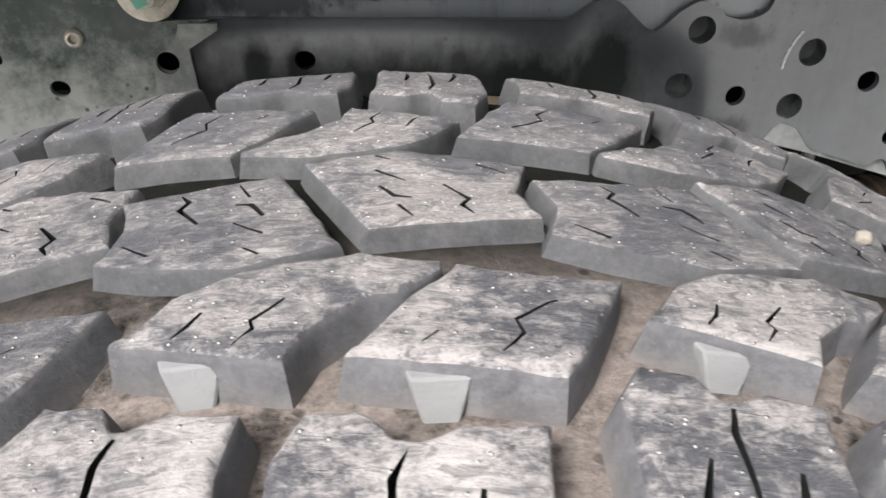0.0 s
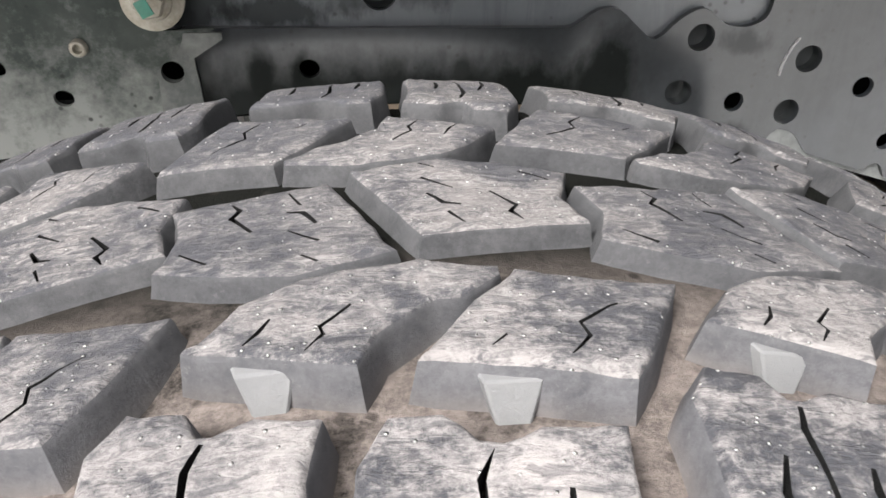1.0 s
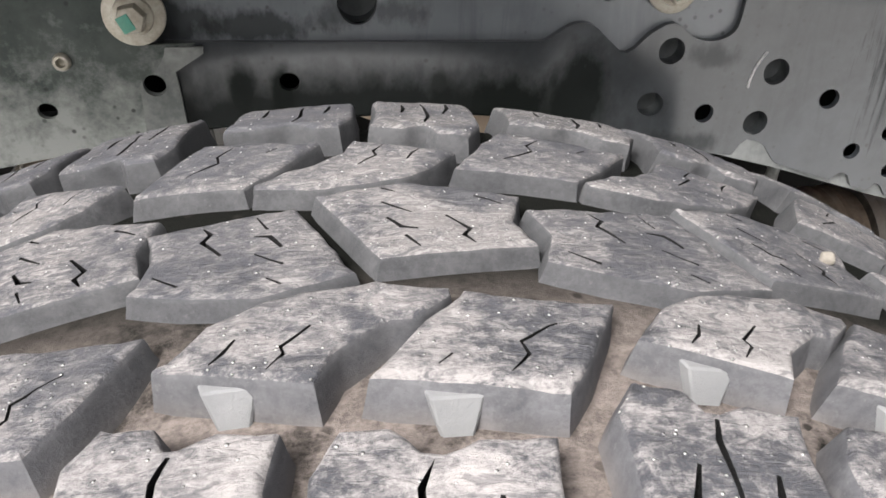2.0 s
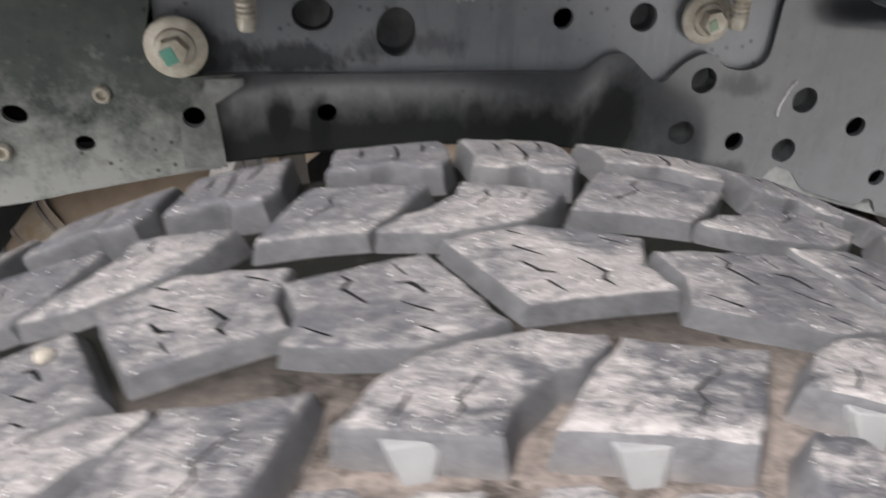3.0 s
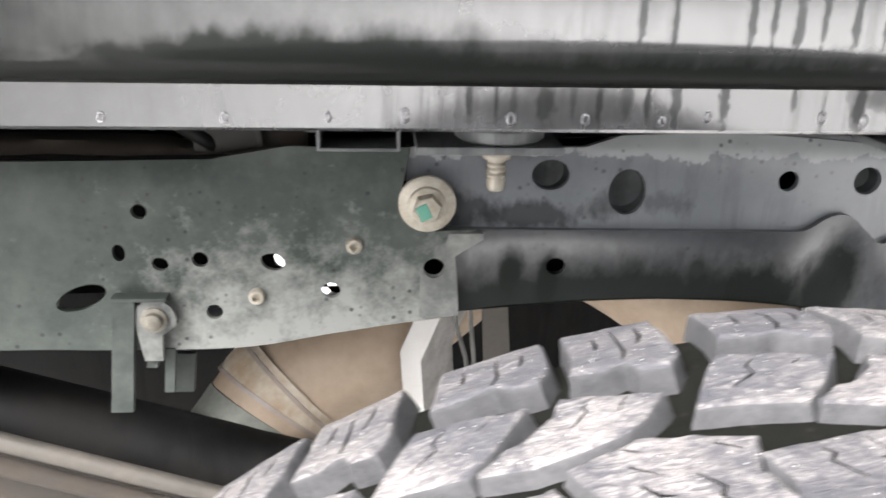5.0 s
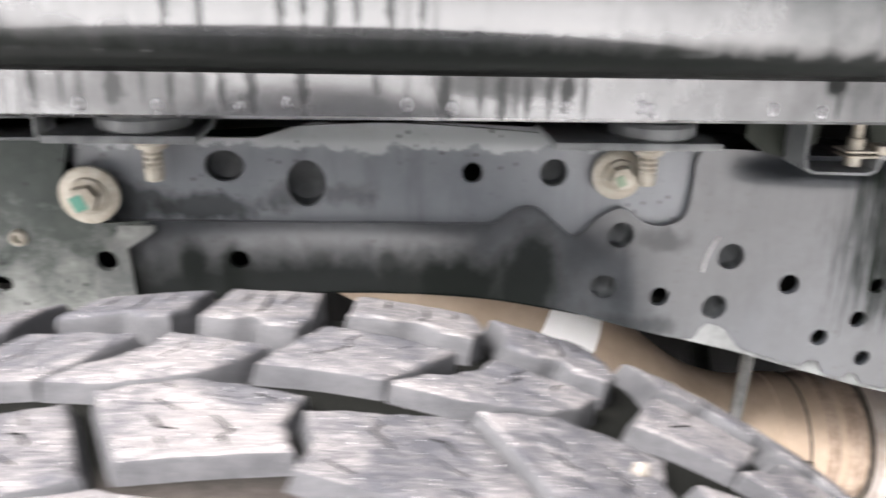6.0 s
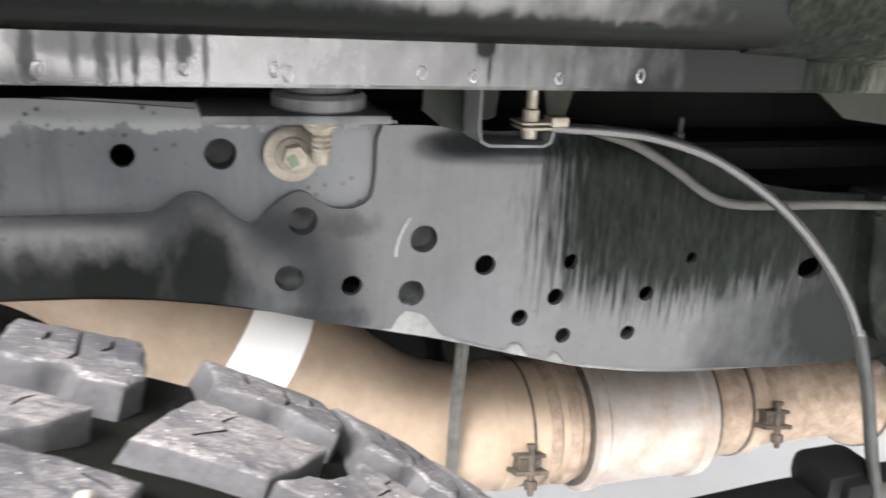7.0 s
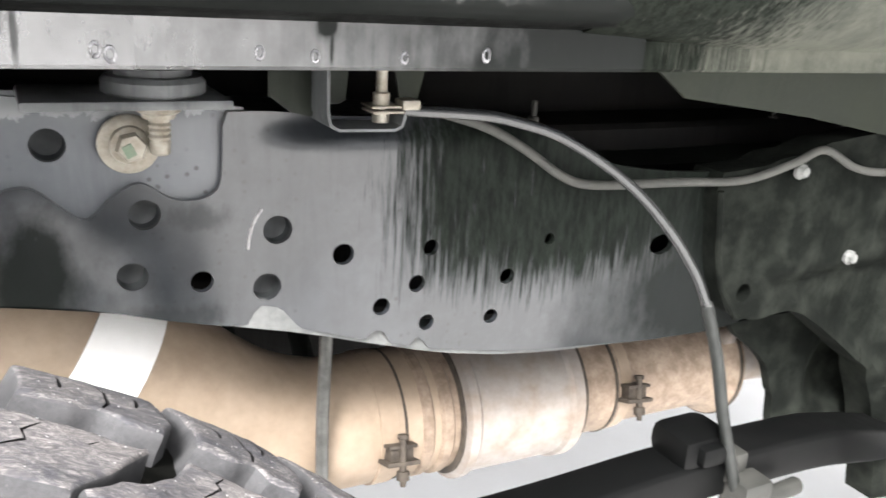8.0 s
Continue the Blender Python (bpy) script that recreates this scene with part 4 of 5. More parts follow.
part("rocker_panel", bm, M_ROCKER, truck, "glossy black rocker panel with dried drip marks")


def arch_warp(x, y, z):
    k = smooth_step(0.52, 0.72, x)
    return (x, y + 0.008 * (1 - k) - 0.03 * k * smooth_step(0.93, 1.0, z), z - 0.006 * k + 0.2 * max(0.0, x - 0.6) * smooth_step(0.932, 0.99, z))


prof = [tuple(p) for p in catmull([(0.5885, 0.936), (0.583, 0.938), (0.565, 0.945), (0.545, 0.961), (0.53, 0.99), (0.52, 1.06), (0.52, 1.15)], 3)]
bm = extrude_line(bmesh.new(), prof, 0.545, 1.4, 0.03, 0.003, arch_warp)
part("arch_lip", bm, M_ARCH, truck, "dusty grey wheel arch lip")
# Unseen upper side, added to block sky light over tyre and rail.
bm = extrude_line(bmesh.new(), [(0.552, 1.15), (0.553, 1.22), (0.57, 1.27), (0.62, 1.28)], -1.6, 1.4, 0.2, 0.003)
part("door_panel", bm, M_ROCKER, truck, "unseen black body side that blocks sky light")
rng = random.Random(4)
for x in (-0.33, -0.26, -0.2, -0.155, -0.092, -0.047, 0.0, 0.028, 0.099, 0.126, 0.196, 0.243, 0.25, 0.327, 0.359, 0.415, 0.472):
    bm = bmesh.new()
    r = rng.uniform(0.0032, 0.005)
    lathe(bm, [(r, 0), (r * 0.9, 0.0022), (r * 0.7, 0.0036), (r * 0.5, 0.0038), (r * 0.3, 0.0022), (0.0004, 0.0016)], pose(x, 0.5884, 0.9195 + rng.uniform(-0.0015, 0.0015), 90) @ Matrix.Diagonal((0.85, 1.3, 1.0, 1)), 14)
    part("spot_weld", bm, M_WELD, flange)

# floor pan over the rail, inner sill and the end of the wheel arch
bm = extrude_line(bmesh.new(), [(0.594, 0.9385), (0.61, 0.954), (0.75, 0.955), (1.0, 0.95), (1.2, 1.05), (1.4, 1.1)], -1.6, 1.4, 0.3, 0.004)
part("floor_pan", bm, M_DARK, truck, "black floor pan")
bm = extrude_line(bmesh.new(), [(0.87, 0.955), (0.865, 0.90), (0.86, 0.842), (0.855, 0.834), (0.80, 0.830), (0.796, 0.826), (0.797, 0.77)], -1.6, 1.4, 0.1, 0.003)
part("inner_sill", bm, M_DARK, truck, "black inner sill")
bm = plate([(0.655, 0.935), (0.69, 0.902), (0.7285, 0.8781), (0.80, 0.8693), (0.8978, 0.8572), (1.0152, 0.8369), (1.4, 0.78), (1.4, 0.937), (0.655, 0.937)], [], 0.003, 0.05, lambda x, z: 0.012 * smooth_step(0.93, 0.84, z), 0.664)
part("inner_arch", bm, M_SILL, truck, "dull green-grey inner panel")
for x, z in ((0.661, 0.832), (0.998, 0.826)):
    bm = bmesh.new()
    lathe(bm, [(0.0055, 0.0), (0.0055, 0.009), (0.003, 0.010), (0.003, 0.024), (0.0015, 0.025)], pose(x, 0.803, z), 10)
    part("floor_stud", bm, M_LINE, truck, "dull floor stud")
ledge = [(-0.9, 0.872), (-0.4354, 0.8686), (-0.3526, 0.8680), (-0.3207, 0.8635), (-0.2659, 0.8770), (-0.2281, 0.8775), (-0.2281, 0.845), (-0.9, 0.845)]
bm = plate(ledge, [], 0.03, 0.012, lambda x, z: 0.008 * noise.noise(Vector((x * 40, z * 60, 1))) + 0.02 * smooth_step(0.852, 0.875, z), 0.735)
part("dirt_ledge", bm, M_BOARD, truck, "brown dirt caked on top of the rail")
bm = bmesh.new()
box(bm, (-0.317, 0.742, 0.862), (-0.263, 0.80, 0.894), 0.003)
box(bm, (-0.2665, 0.738, 0.864), (-0.2625, 0.742, 0.898), 0.001)
bmesh.ops.transform(bm, matrix=pose(-0.29, 0.77, 0.875) @ pose(0, 0, 0, 0, -8, 0) @ pose(0.29, -0.77, -0.875), verts=bm.verts)
part("floor_box", bm, M_BOX, truck, "dusty dark box under the floor")
part("wire_loom", sweep(bmesh.new(), catmull([(-0.35, 0.75, 0.882), (-0.335, 0.747, 0.8875), (-0.318, 0.745, 0.878), (-0.305, 0.745, 0.870), (-0.30, 0.75, 0.862)], 5), 0.0065, 10), M_DARK, truck, "black taped wiring loom")
bm = plate([(-0.238, 0.896), (-0.2195, 0.898), (-0.2195, 0.8785), (-0.2285, 0.8785)], [], 0.003, 0.02, lambda x, z: 0.0, 0.738)
part("floor_tab", bm, M_STRAP, truck, "pale dusty tab under the floor")

# gearbox block and a backing sheet, added to keep the view behind the exhaust dark
bm = bmesh.new()
box(bm, (-1.5, 1.12, 0.28), (-0.37, 1.5, 0.96), 0.03)
box(bm, (-0.5, 1.13, 0.28), (-0.27, 1.24, 0.575), 0.03)
part("gearbox", bm, M_DARK, truck, "black oily gearbox housing")
bm = plate([(-0.17, 0.5), (-0.11, 0.5), (-0.11, 0.40), (0.2, 0.40), (0.30, 0.38), (0.90, 0.37), (0.97, 0.48), (1.12, 0.48), (1.13, 0.62), (2.2, 0.62), (2.2, 0.97), (-0.17, 0.97)], [], 0.004, 0.05, lambda x, z: 0.02 * noise.noise(Vector((x * 4, z * 4, 1))), 1.05)
part("tunnel_shield", bm, M_DARK, truck, "added black sheet that darkens the view behind the exhaust")
for x, lean in ((0.40, 0.0), (0.44, 0.06)):
    part("shift_rod", sweep(bmesh.new(), [(x, 1.0, 0.75), (x + lean, 1.0, 0.50)], 0.012, 12), M_HANGER, truck, "dark steel rod")

# exhaust
pipe = catmull([(-0.47, 0.80, 0.30), (-0.358, 0.835, 0.458), (-0.309, 0.87, 0.522), (-0.263, 0.90, 0.576), (-0.20, 0.91, 0.603), (-0.13, 0.95, 0.655), (-0.03, 0.98, 0.715), (0.07, 0.96, 0.712), (0.2, 0.91, 0.642), (0.298, 0.90, 0.582),
                (0.385, 0.90, 0.517), (0.463, 0.90, 0.488), (0.54, 0.90, 0.484), (0.60, 0.90, 0.4835)], 6)
radii = [0.068 + 0.006 * smooth_step(0.0, 0.4, p.x) for p in pipe]
exhaust = part("exhaust_pipe", sweep(bmesh.new(), pipe, 0.06, 40, True, radii), M_TAN, truck, "tan heat-stained exhaust pipe")


def on_axis(profile, a, b, seg=40):
    a, b = Vector(a), Vector(b)
    m = Matrix.Translation(a) @ (b - a).to_track_quat("Z", "Y").to_matrix().to_4x4()
    return lathe(bmesh.new(), profile, m, seg)


A, B = (0.574, 0.90, 0.483), (1.178, 0.89, 0.480)
part("ribbed_sleeve", on_axis([(0.074, 0.0), (0.077, 0.003), (0.077, 0.012), (0.073, 0.016), (0.073, 0.022), (0.078, 0.026), (0.078, 0.036), (0.074, 0.04), (0.076, 0.05), (0.08, 0.052)], A, B), M_RUST, exhaust, "rusty ribbed pipe joint")
part("muffler", on_axis([(0.08, 0.048), (0.090, 0.054), (0.090, 0.064), (0.0855, 0.069), (0.0855, 0.187), (0.090, 0.191), (0.090, 0.206), (0.08, 0.213), (0.067, 0.22)], A, B), M_CAN, exhaust, "pale steel catalyst canister")
part("tail_pipe", on_axis([(0.074, 0.212), (0.074, 0.225), (0.071, 0.23), (0.071, 0.262), (0.073, 0.266), (0.073, 0.272), (0.066, 0.28), (0.066, 0.436), (0.070, 0.45), (0.082, 0.462), (0.082, 0.472), (0.066, 0.475), (0.05, 0.50), (0.046, 0.60)], A, B), M_RUST, exhaust, "rust-brown exhaust pipe")

part("rear_pipe", on_axis([(0.02, 0.0), (0.056, 0.004), (0.056, 0.24), (0.05, 0.242)], (1.046, 0.88, 0.500), (1.30, 0.84, 0.512)), M_CAN, exhaust, "pale rear exhaust pipe past the flange")
bm = bmesh.new()
lathe(bm, [(0.012, 0.0), (0.012, 0.009), (0.009, 0.011), (0.006, 0.012)], pose(1.032, 0.835, 0.535, 0, -90, 0), 6)
part("flange_nut", bm, M_CAN, exhaust, "pale nut on the pipe flange")


def band_clamp(at, r, lug):
    """A flat strap round the pipe with its lug, screw and nut."""
    d = Vector(B) - Vector(A)
    start = Vector(A) + d.normalized() * at
    strap = part("band_clamp", on_axis([(r, 0), (r + 0.002, 0.001), (r + 0.002, 0.022), (r, 0.023)], start, start + d), M_TAN, exhaust, "steel band clamp")
    m = Matrix.Translation(lug) @ pose(0, 0, 0, -18, 6, 0)
    bm = bmesh.new()
    box(bm, (-0.017, -0.008, 0.006), (0.017, 0.02, 0.010), 0.001, m)
    box(bm, (-0.019, -0.010, -0.012), (0.019, 0.02, -0.007), 0.001, m)
    box(bm, (-0.014, -0.004, -0.008), (0.014, 0.024, 0.008), 0.002, m)
    part("lug", bm, M_LUG, exhaust, "dull steel clamp lug")
    bm = bmesh.new()
    lathe(bm, [(0.003, -0.034), (0.004, -0.028), (0.007, -0.027), (0.007, -0.018), (0.004, -0.017), (0.004, 0.016), (0.006, 0.017), (0.006, 0.021)], m @ pose(0, -0.006, 0), 10)
    part("screw", bm, M_LUG, exhaust)


for at, r, w in ((-0.022, 0.0735, 0.004), (0.046, 0.081, 0.005), (0.209, 0.083, 0.005), (0.264, 0.072, 0.004), (0.463, 0.0825, 0.004)):
    d = (Vector(B) - Vector(A)).normalized()
    part("joint_seam", on_axis([(r, 0), (r + 0.0014, 0.001), (r + 0.0014, w), (r, w + 0.001)], Vector(A) + d * at, Vector(B) + d), M_LUG, exhaust, "dark rusty joint seam")
band_clamp(-0.050, 0.0745, (0.541, 0.816, 0.482))
band_clamp(0.268, 0.0695, (0.860, 0.815, 0.494))
foil = [p for p in pipe if 0.232 < p.x < 0.287]
part("foil_wrap", sweep(bmesh.new(), foil, 0.0745, 40, True), M_FOIL, exhaust, "white foil wrap round the pipe")
band = [p for p in pipe if -0.294 < p.x < -0.254]
part("pipe_band", sweep(bmesh.new(), band, 0.0712, 40, True), M_BAND, exhaust, "bare steel pipe band")
for p, q in ((band[0], band[1]), (band[-2], band[-1])):
    part("band_seam", sweep(bmesh.new(), [p, p.lerp(q, 0.35)], 0.0722, 40, True), M_CAN, exhaust)
lower = [p for p in pipe if p.x < -0.290]
part("lower_pipe", sweep(bmesh.new(), lower, 0.0695, 40, True), M_LOWER, exhaust, "dull grey-green lower exhaust pipe")
bm = sweep(bmesh.new(), [(0.451, 0.80, 0.70), (0.452, 0.815, 0.55), (0.453, 0.815, 0.40)], 0.0066, 12)
part("hanger_rod", bm, M_STEEL, truck, "grey steel hanger rod")

# cable bracket, cable and brake line
def tray(path, y0, y1, t):
    """A bent strip: a line in x, z drawn from y0 to y1."""
    bm = bmesh.new()
    rows = [[bm.verts.new((x, y, z)) for y in (y0, y1)] for x, z in path]
    for r1, r2 in zip(rows, rows[1:]):
        bm.faces.new((r1[0], r2[0], r2[1], r1[1]))
    bmesh.ops.recalc_face_normals(bm, faces=bm.faces)
    bmesh.ops.solidify(bm, geom=list(bm.faces), thickness=t)
    return bm


bracket = part("cable_bracket", tray([(0.3965, 0.935), (0.397, 0.872), (0.399, 0.8645), (0.4045, 0.8615), (0.4465, 0.8605), (0.4515, 0.863), (0.4535, 0.8705)], 0.662, 0.70, 0.002), M_MOUNT, truck, "grey U-shaped cable bracket")
for nm, pts in (("gusset", [(0.3645, 0.935), (0.396, 0.935), (0.396, 0.8655), (0.3925, 0.8655), (0.3794, 0.8685), (0.3634, 0.8805)]), ("web", [(0.399, 0.935), (0.4265, 0.935), (0.4205, 0.8765), (0.416, 0.874), (0.399, 0.8735)]),
                ("web", [(0.452, 0.935), (0.494, 0.935), (0.4785, 0.8765), (0.464, 0.8755)])):
    part(nm, plate(pts, [], 0.002, 0.02, lambda x, z: 0.0, 0.694), M_SILL, bracket, "dark gusset plate")
bm = bmesh.new()
box(bm, (0.431, 0.666, 0.8705), (0.456, 0.688, 0.8725), 0.0008)
box(bm, (0.430, 0.666, 0.8745), (0.453, 0.688, 0.8762), 0.0008)
box(bm, (0.4545, 0.667, 0.8725), (0.469, 0.683, 0.8800), 0.002)
part("cable_clip", bm, M_ZINC, bracket, "pale folded cable clip")
bm = bmesh.new()
lathe(bm, [(0.006, 0.0), (0.006, 0.007), (0.0035, 0.0075), (0.0035, 0.0105), (0.006, 0.011), (0.0062, 0.021), (0.0042, 0.022), (0.004, 0.075)], pose(0.4405, 0.675, 0.8635), 14)
part("stud", bm, M_ZINC, bracket, "pale stud with nut")
cable = catmull([(0.458, 0.673, 0.8725), (0.4691, 0.672, 0.8713), (0.51, 0.668, 0.8690), (0.543, 0.664, 0.8646), (0.5917, 0.655, 0.8497), (0.6511, 0.645, 0.8142), (0.694, 0.635, 0.7743), (0.7271, 0.628, 0.7328), (0.7451, 0.622, 0.6977)], 8)
brake_cable = part("brake_cable", sweep(bmesh.new(), cable, 0.0046, 14), M_CABLE, truck, "glossy dark sleeved brake cable")
hose = catmull([(0.7445, 0.6222, 0.700), (0.7465, 0.6215, 0.6935), (0.7637, 0.616, 0.6438), (0.7782, 0.61, 0.5848), (0.8066, 0.605, 0.5056), (0.83, 0.60, 0.44)], 8)
part("hose", sweep(bmesh.new(), hose, 0.0058, 14), M_HOSE, brake_cable, "dull grey rubber hose at the cable end")
pipe2 = catmull([(0.50, 0.70, 0.866), (0.545, 0.70, 0.8526), (0.5855, 0.70, 0.8324), (0.6297, 0.70, 0.8056), (0.668, 0.70, 0.7967), (0.763, 0.70, 0.7938), (0.846, 0.695, 0.7923), (0.896, 0.68, 0.8105), (0.932, 0.675, 0.8235), (0.99, 0.675, 0.801), (1.068, 0.675, 0.794), (1.28, 0.675, 0.793)], 6)
part("brake_line", sweep(bmesh.new(), pipe2, 0.0042, 10), M_LINE, truck, "thin dusty grey brake line")

# spring hanger casting, lower bar and clamp
edge = [tuple(p) for p in catmull([(0.822, 0.80), (0.816, 0.778), (0.822, 0.745), (0.826, 0.715), (0.834, 0.69), (0.849, 0.6626), (0.8649, 0.6437), (0.9016, 0.632), (0.9316, 0.6343), (0.961, 0.6357), (0.99, 0.622), (1.0252, 0.6005),
                                   (1.0627, 0.5763), (1.0962, 0.5527), (1.1233, 0.5357), (1.1383, 0.5172), (1.1603, 0.4725), (1.188, 0.40), (1.208, 0.32)], 4)]


def hanger_bow(x, z):
    y = 0.004 * noise.noise(Vector((x * 14, z * 14, 2))) + 0.01 * noise.noise(Vector((x * 5, z * 5, 7)))
    rim = (z - 0.652) + 0.62 * (x - 0.935) - 0.006
    y -= 0.009 * math.exp(-(rim / 0.010) ** 2) * smooth_step(0.92, 0.97, x)
    y -= 0.012 * smooth_step(0.90, 0.915, x) * smooth_step(0.67, 0.69, z)
    return y


bm = plate(edge + [(1.5, 0.30), (1.5, 0.84), (1.2, 0.843), (1.05, 0.838), (0.95, 0.828), (0.88, 0.806)], [circle(0.878, 0.667, 0.0105)], 0.04, 0.013, hanger_bow, 0.70)
hanger = part("spring_hanger", bm, M_HANGER, truck, "dusty dark spring hanger casting")
inside = [tuple(p) for p in catmull([(0.90, 0.66), (0.9249, 0.6104), (0.9463, 0.5856), (0.9729, 0.5651), (0.9971, 0.5459), (1.0127, 0.5278), (1.0272, 0.4951), (1.0342, 0.4841), (1.0389, 0.4505), (1.0464, 0.432)], 3)]
bm = plate(inside + [(1.15, 0.392), (1.30, 0.35), (1.30, 0.68), (0.90, 0.68)], [], 0.012, 0.013, lambda x, z: 0.006 * noise.noise(Vector((x * 22, z * 22, 5))) + 0.035 * smooth_step(0.075, 0.02, math.hypot(x - 1.16, z - 0.50)), 0.755)
part("hanger_pocket", bm, M_HANGER, hanger, "dusty recessed pocket of the casting")
for x, z in ((0.9105, 0.801), (1.020, 0.697)):
    bm = bmesh.new()
    lathe(bm, [(0.0085, 0), (0.0085, 0.004), (0.0062, 0.0055), (0.0055, 0.009), (0.003, 0.0095)], pose(x, 0.697 + hanger_bow(x, z), z, 90), 7)
    part("hanger_bolt", bm, M_BOLT_PALE, hanger, "pale bolt head")
bm = sweep(bmesh.new(), [(0.818, 0.697, 0.782), (0.8235, 0.696, 0.745), (0.828, 0.696, 0.715), (0.84, 0.697, 0.68), (0.876, 0.70, 0.638)], 0.004, 8)
part("weld_bead", bm, M_HANGER, hanger)
bar_line = catmull([(0.15, 0.64, 0.504), (0.56, 0.64, 0.504), (0.75, 0.64, 0.510), (0.93, 0.64, 0.506), (1.02, 0.648, 0.488), (1.12, 0.675, 0.452), (1.22, 0.715, 0.41)], 6)
bm = bmesh.new()
outline = [(math.copysign(0.019, math.cos(a)) + 0.007 * math.cos(a), math.copysign(0.015, math.sin(a)) + 0.007 * math.sin(a)) for a in [math.pi * (2 * k + 1) / 16 for k in range(16)]]
rings = [[bm.verts.new((p.x, p.y + dy, p.z + dz)) for dy, dz in outline] for p in bar_line]
for r1, r2 in zip(rings, rings[1:]):
    for k in range(16):
        bm.faces.new((r1[k], r1[(k + 1) % 16], r2[(k + 1) % 16], r2[k]))
bm.faces.new(rings[0])
bm.faces.new(rings[-1][::-1])
bmesh.ops.recalc_face_normals(bm, faces=bm.faces)
bar = part("lower_bar", bm, M_BAR, truck, "black square lower bar with rounded edges")
bm = bmesh.new()
box(bm, (0.803, 0.586, 0.44), (0.842, 0.621, 0.514), 0.007)
box(bm, (0.800, 0.612, 0.505), (0.828, 0.64, 0.534), 0.003)
part("bar_clamp", bm, M_CLAMP, bar, "grey cast clamp")
bm = bmesh.new()
lathe(bm, [(0.009, 0.0), (0.009, 0.048), (0.0075, 0.051)], pose(0.836, 0.594, 0.490, 0, 86, 0), 16)
part("clamp_stub", bm, M_CLAMP, bar, "round steel stub")
bm = bmesh.new()
box(bm, (0.742, 0.613, 0.528), (0.805, 0.667, 0.562), 0.012)
box(bm, (0.757, 0.604, 0.534), (0.792, 0.64, 0.556), 0.008)
part("bump_stop", bm, M_BAR, bar, "black rubber stop")

chalk = [(0.366, 0.791), (0.3615, 0.784), (0.358, 0.776), (0.356, 0.768), (0.355, 0.760)]
bm = sweep(bmesh.new(), catmull([(x, 0.7197 + below(x, z), z) for x, z in chalk], 5), 0.0012, 8)
part("chalk_mark", bm, M_CHALK, truck, "pale scratched chalk mark on the rail")

# crossmember, step tubes and bracket ahead of the tyre
part("crossmember", sweep(bmesh.new(), [(-1.2, 0.80, 0.808), (-0.475, 0.80, 0.583), (-0.34, 0.80, 0.541), (-0.1, 0.80, 0.467)], 0.042, 24), M_DARK, truck, "black tubular crossmember")
for dz, y in ((0.0, 0.74), (-0.022, 0.735)):
    part("step_tube", sweep(bmesh.new(), [(-1.2, y, 0.84 + dz), (-0.47, y, 0.596 + dz), (-0.30, y, 0.54 + dz), (-0.1, y, 0.47 + dz)], 0.0085, 16), M_BOARD if dz else M_TUBE, truck, "dirty grey steel tube")
# Brown sheet added below the tubes to hide the bright ground.
bm = plate([(-1.2, 0.835), (-0.47, 0.583), (-0.1, 0.459), (-0.1, 0.2), (-0.47, 0.32), (-1.2, 0.55)], [], 0.003, 0.06, lambda x, z: 0.01 * noise.noise(Vector((x * 6, z * 6, 4))), 0.757)
part("step_board", bm, M_BOARD, truck, "brown sheet added behind the step tubes")
bm = plate([(-0.3775, 0.7525), (-0.3610, 0.7525), (-0.3715, 0.655), (-0.389, 0.655)], [], 0.006, 0.03, lambda x, z: 0.0, 0.702)
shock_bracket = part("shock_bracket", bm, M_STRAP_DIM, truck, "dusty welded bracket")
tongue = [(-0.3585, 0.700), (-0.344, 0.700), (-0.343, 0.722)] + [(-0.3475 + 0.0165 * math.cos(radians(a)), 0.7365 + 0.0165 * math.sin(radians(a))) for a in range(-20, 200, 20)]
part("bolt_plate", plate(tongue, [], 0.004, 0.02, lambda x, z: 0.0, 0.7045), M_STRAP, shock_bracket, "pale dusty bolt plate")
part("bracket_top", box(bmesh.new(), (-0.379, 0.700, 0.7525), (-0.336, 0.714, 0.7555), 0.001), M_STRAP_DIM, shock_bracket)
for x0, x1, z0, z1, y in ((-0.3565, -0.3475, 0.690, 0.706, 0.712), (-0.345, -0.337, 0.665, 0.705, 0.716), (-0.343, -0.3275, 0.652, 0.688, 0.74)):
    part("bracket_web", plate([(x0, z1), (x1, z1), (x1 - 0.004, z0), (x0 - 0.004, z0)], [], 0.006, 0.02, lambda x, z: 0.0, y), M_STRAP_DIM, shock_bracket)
bm = bmesh.new()
lathe(bm, [(0.0105, 0), (0.0105, 0.003), (0.0075, 0.004), (0.0072, 0.009), (0.005, 0.0105)], pose(-0.3475, 0.7045, 0.7365, 90), 16)
part("bracket_bolt", bm, M_BOLT_DULL, shock_bracket, "dull weathered bolt head")
for x, z in ((-0.191, 0.795), (-0.269, 0.751)):
    bm = bmesh.new()
    lathe(bm, [(0.0066, 0), (0.0066, 0.004), (0.0052, 0.006), (0.0036, 0.0062), (0.003, 0.002)], pose(x, 0.716 + left_bow(x, z), z, 90), 14)
    part("weld_nut", bm, M_ZINC, truck, "pale threaded insert")
bm = bmesh.new()
for lo, hi in (((-0.214, 0.683, 0.876), (-0.1575, 0.72, 0.8785)), ((-0.2155, 0.683, 0.876), (-0.213, 0.72, 0.906)), ((-0.1585, 0.683, 0.876), (-0.156, 0.72, 0.906)), ((-0.207, 0.70, 0.8885), (-0.164, 0.72, 0.8925))):
    box(bm, lo, hi, 0.001)
part("box_bracket", bm, M_MOUNT, truck, "grey open box bracket")
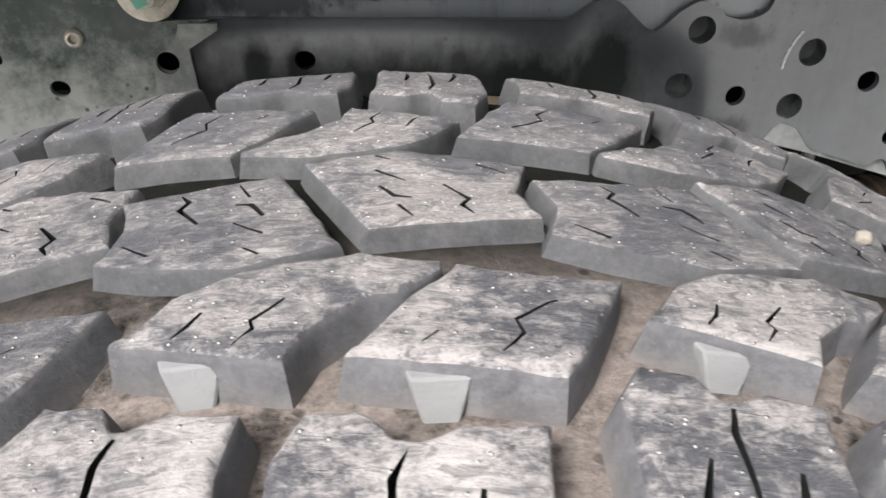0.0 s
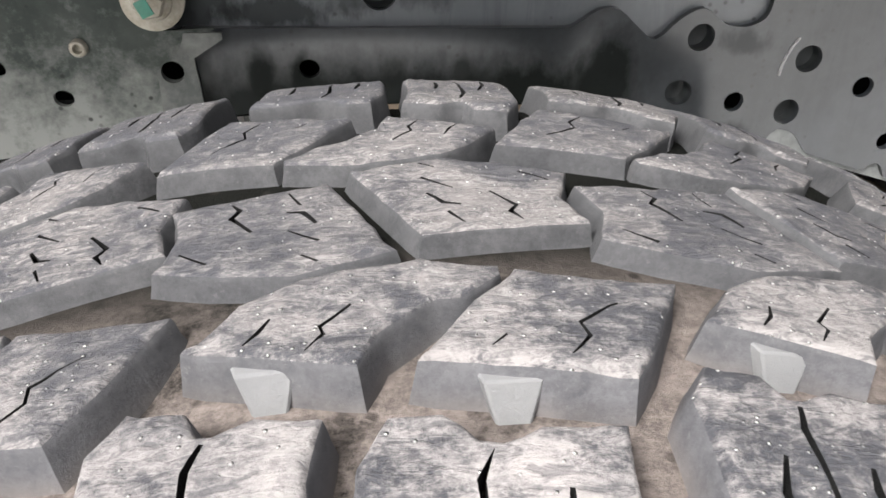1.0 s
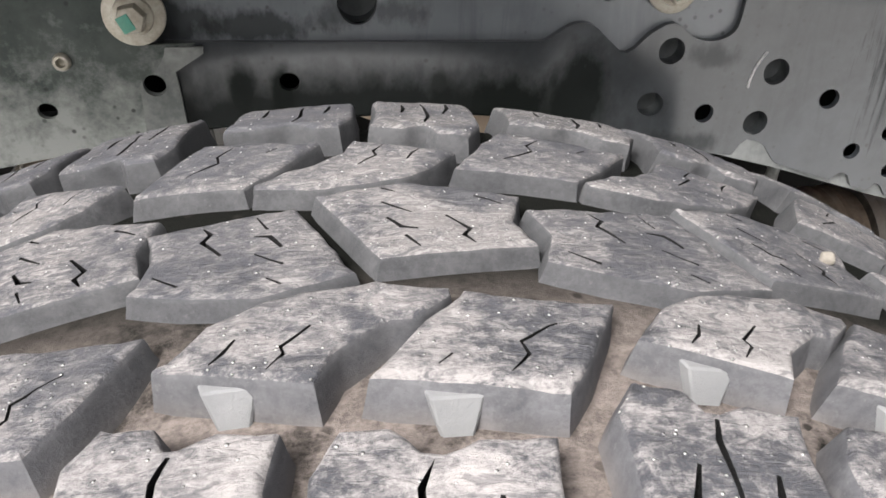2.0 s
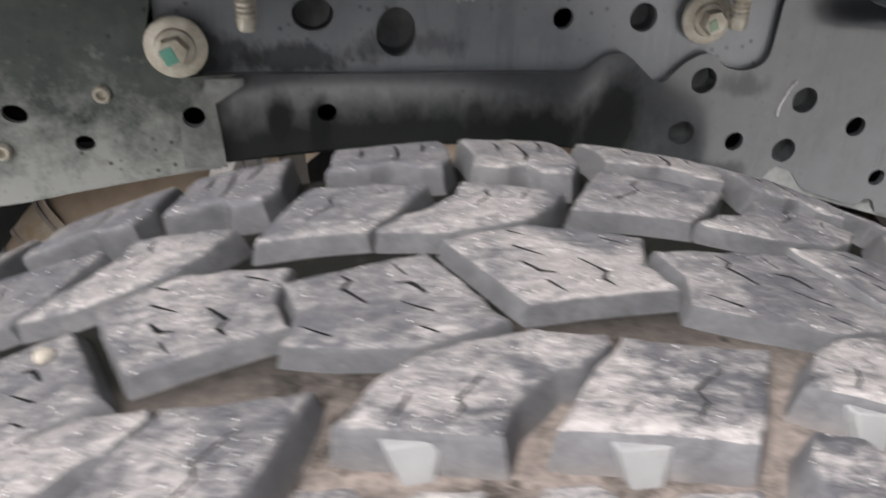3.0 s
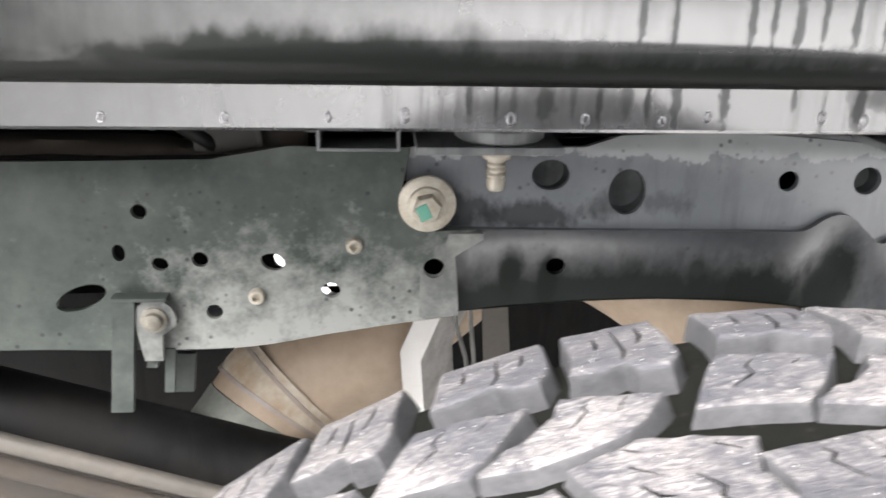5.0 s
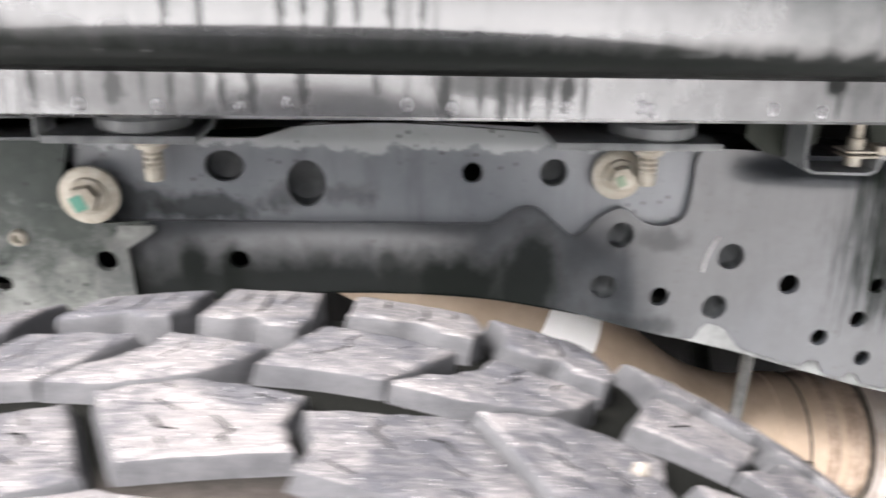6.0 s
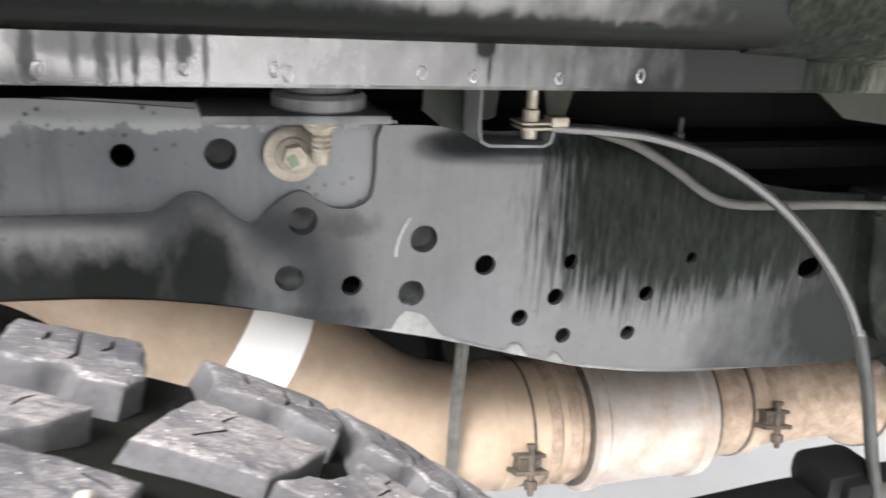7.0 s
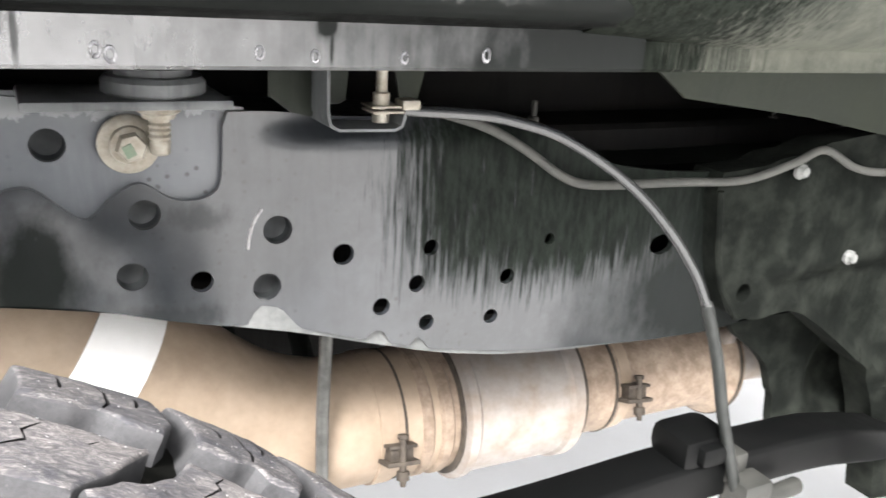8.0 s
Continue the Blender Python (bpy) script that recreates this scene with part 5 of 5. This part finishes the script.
TAB = ((-0.131, 0.69), (-0.1405, 0.6643), (-0.1532, 0.6328), (-0.1505, 0.5908), (-0.146, 0.545))
heat_tab = None
# Lit edge painted white and shaded face painted grey on one bent tab.
for nm, steps, mat, label in (("heat_shield_tab", ((0.0, 0.0), (0.02, -0.022)), M_FOIL, "bent steel tab with its lit edge painted white"), ("tab_face", ((0.02, -0.022), (0.036, -0.006), (0.054, 0.02)), M_SHADE, "bent tab face with its shade painted grey")):
    bm = bmesh.new()
    rows = [[bm.verts.new((x + dx, 0.85 + dy, z)) for dx, dy in steps] for x, z in TAB]
    for r1, r2 in zip(rows, rows[1:]):
        for j in range(len(steps) - 1):
            bm.faces.new((r1[j], r2[j], r2[j + 1], r1[j + 1]))
    bmesh.ops.solidify(bm, geom=list(bm.faces), thickness=0.002)
    heat_tab = part(nm, bm, mat, heat_tab or truck, label)
for pts in ([(-0.106, 0.80, 0.72), (-0.1018, 0.80, 0.6847), (-0.0924, 0.80, 0.6524), (-0.08, 0.80, 0.58)], [(-0.0895, 0.80, 0.72), (-0.088, 0.80, 0.6871), (-0.0842, 0.80, 0.6491), (-0.08, 0.80, 0.58)]):
    part("brake_pipe", sweep(bmesh.new(), pts, 0.0022, 8), M_STEEL, truck, "thin steel pipe")
part("floor_strut", plate([(-0.076, 0.74), (-0.052, 0.74), (-0.038, 0.57), (-0.066, 0.57)], [], 0.006, 0.04, lambda x, z: 0.0, 0.84), M_TUBE, truck, "dusty dark strut behind the exhaust")

# unseen road wheels that carry the truck; the rear one also shades the spring hanger
def road_wheel(x):
    bm = bmesh.new()
    m = pose(x, 0.36, 0.40, -90)
    lathe(bm, [(0.2, 0.0), (0.22, 0.0), (0.30, -0.01), (0.37, 0.01), (0.395, 0.04), (0.395, 0.2), (0.37, 0.23), (0.30, 0.25), (0.2, 0.24)], m, 48)
    part("road_wheel", bm, M_DARK, truck, "unseen plain black road wheel")


road_wheel(1.64)
road_wheel(-2.3)


# pebbles caught on the tread
def pebble(x, y, z, r, seed):
    bm = bmesh.new()
    bmesh.ops.create_icosphere(bm, subdivisions=3, radius=r)
    for v in bm.verts:
        v.co *= 1 + 0.35 * noise.noise(v.co * (0.9 / r) + Vector((seed, 0, 0)))
        v.co.z *= 0.7
        v.co += Vector((x, y, z))
    tagged(link("pebble", bm, M_PEBBLE), "small pale pebble caught on the dusty tyre tread", "stone", "pebbles on the tread")


def on_tread(angle, v, r, seed):
    a = radians(angle)
    top = WR - crown(v) + r * 0.45
    pebble(WX + top * math.sin(a), WY + v, WZ + top * math.cos(a), r, seed)


on_tread(-18.3, 0.0038, 0.003, 1)
on_tread(18.9, 0.0062, 0.0027, 5)
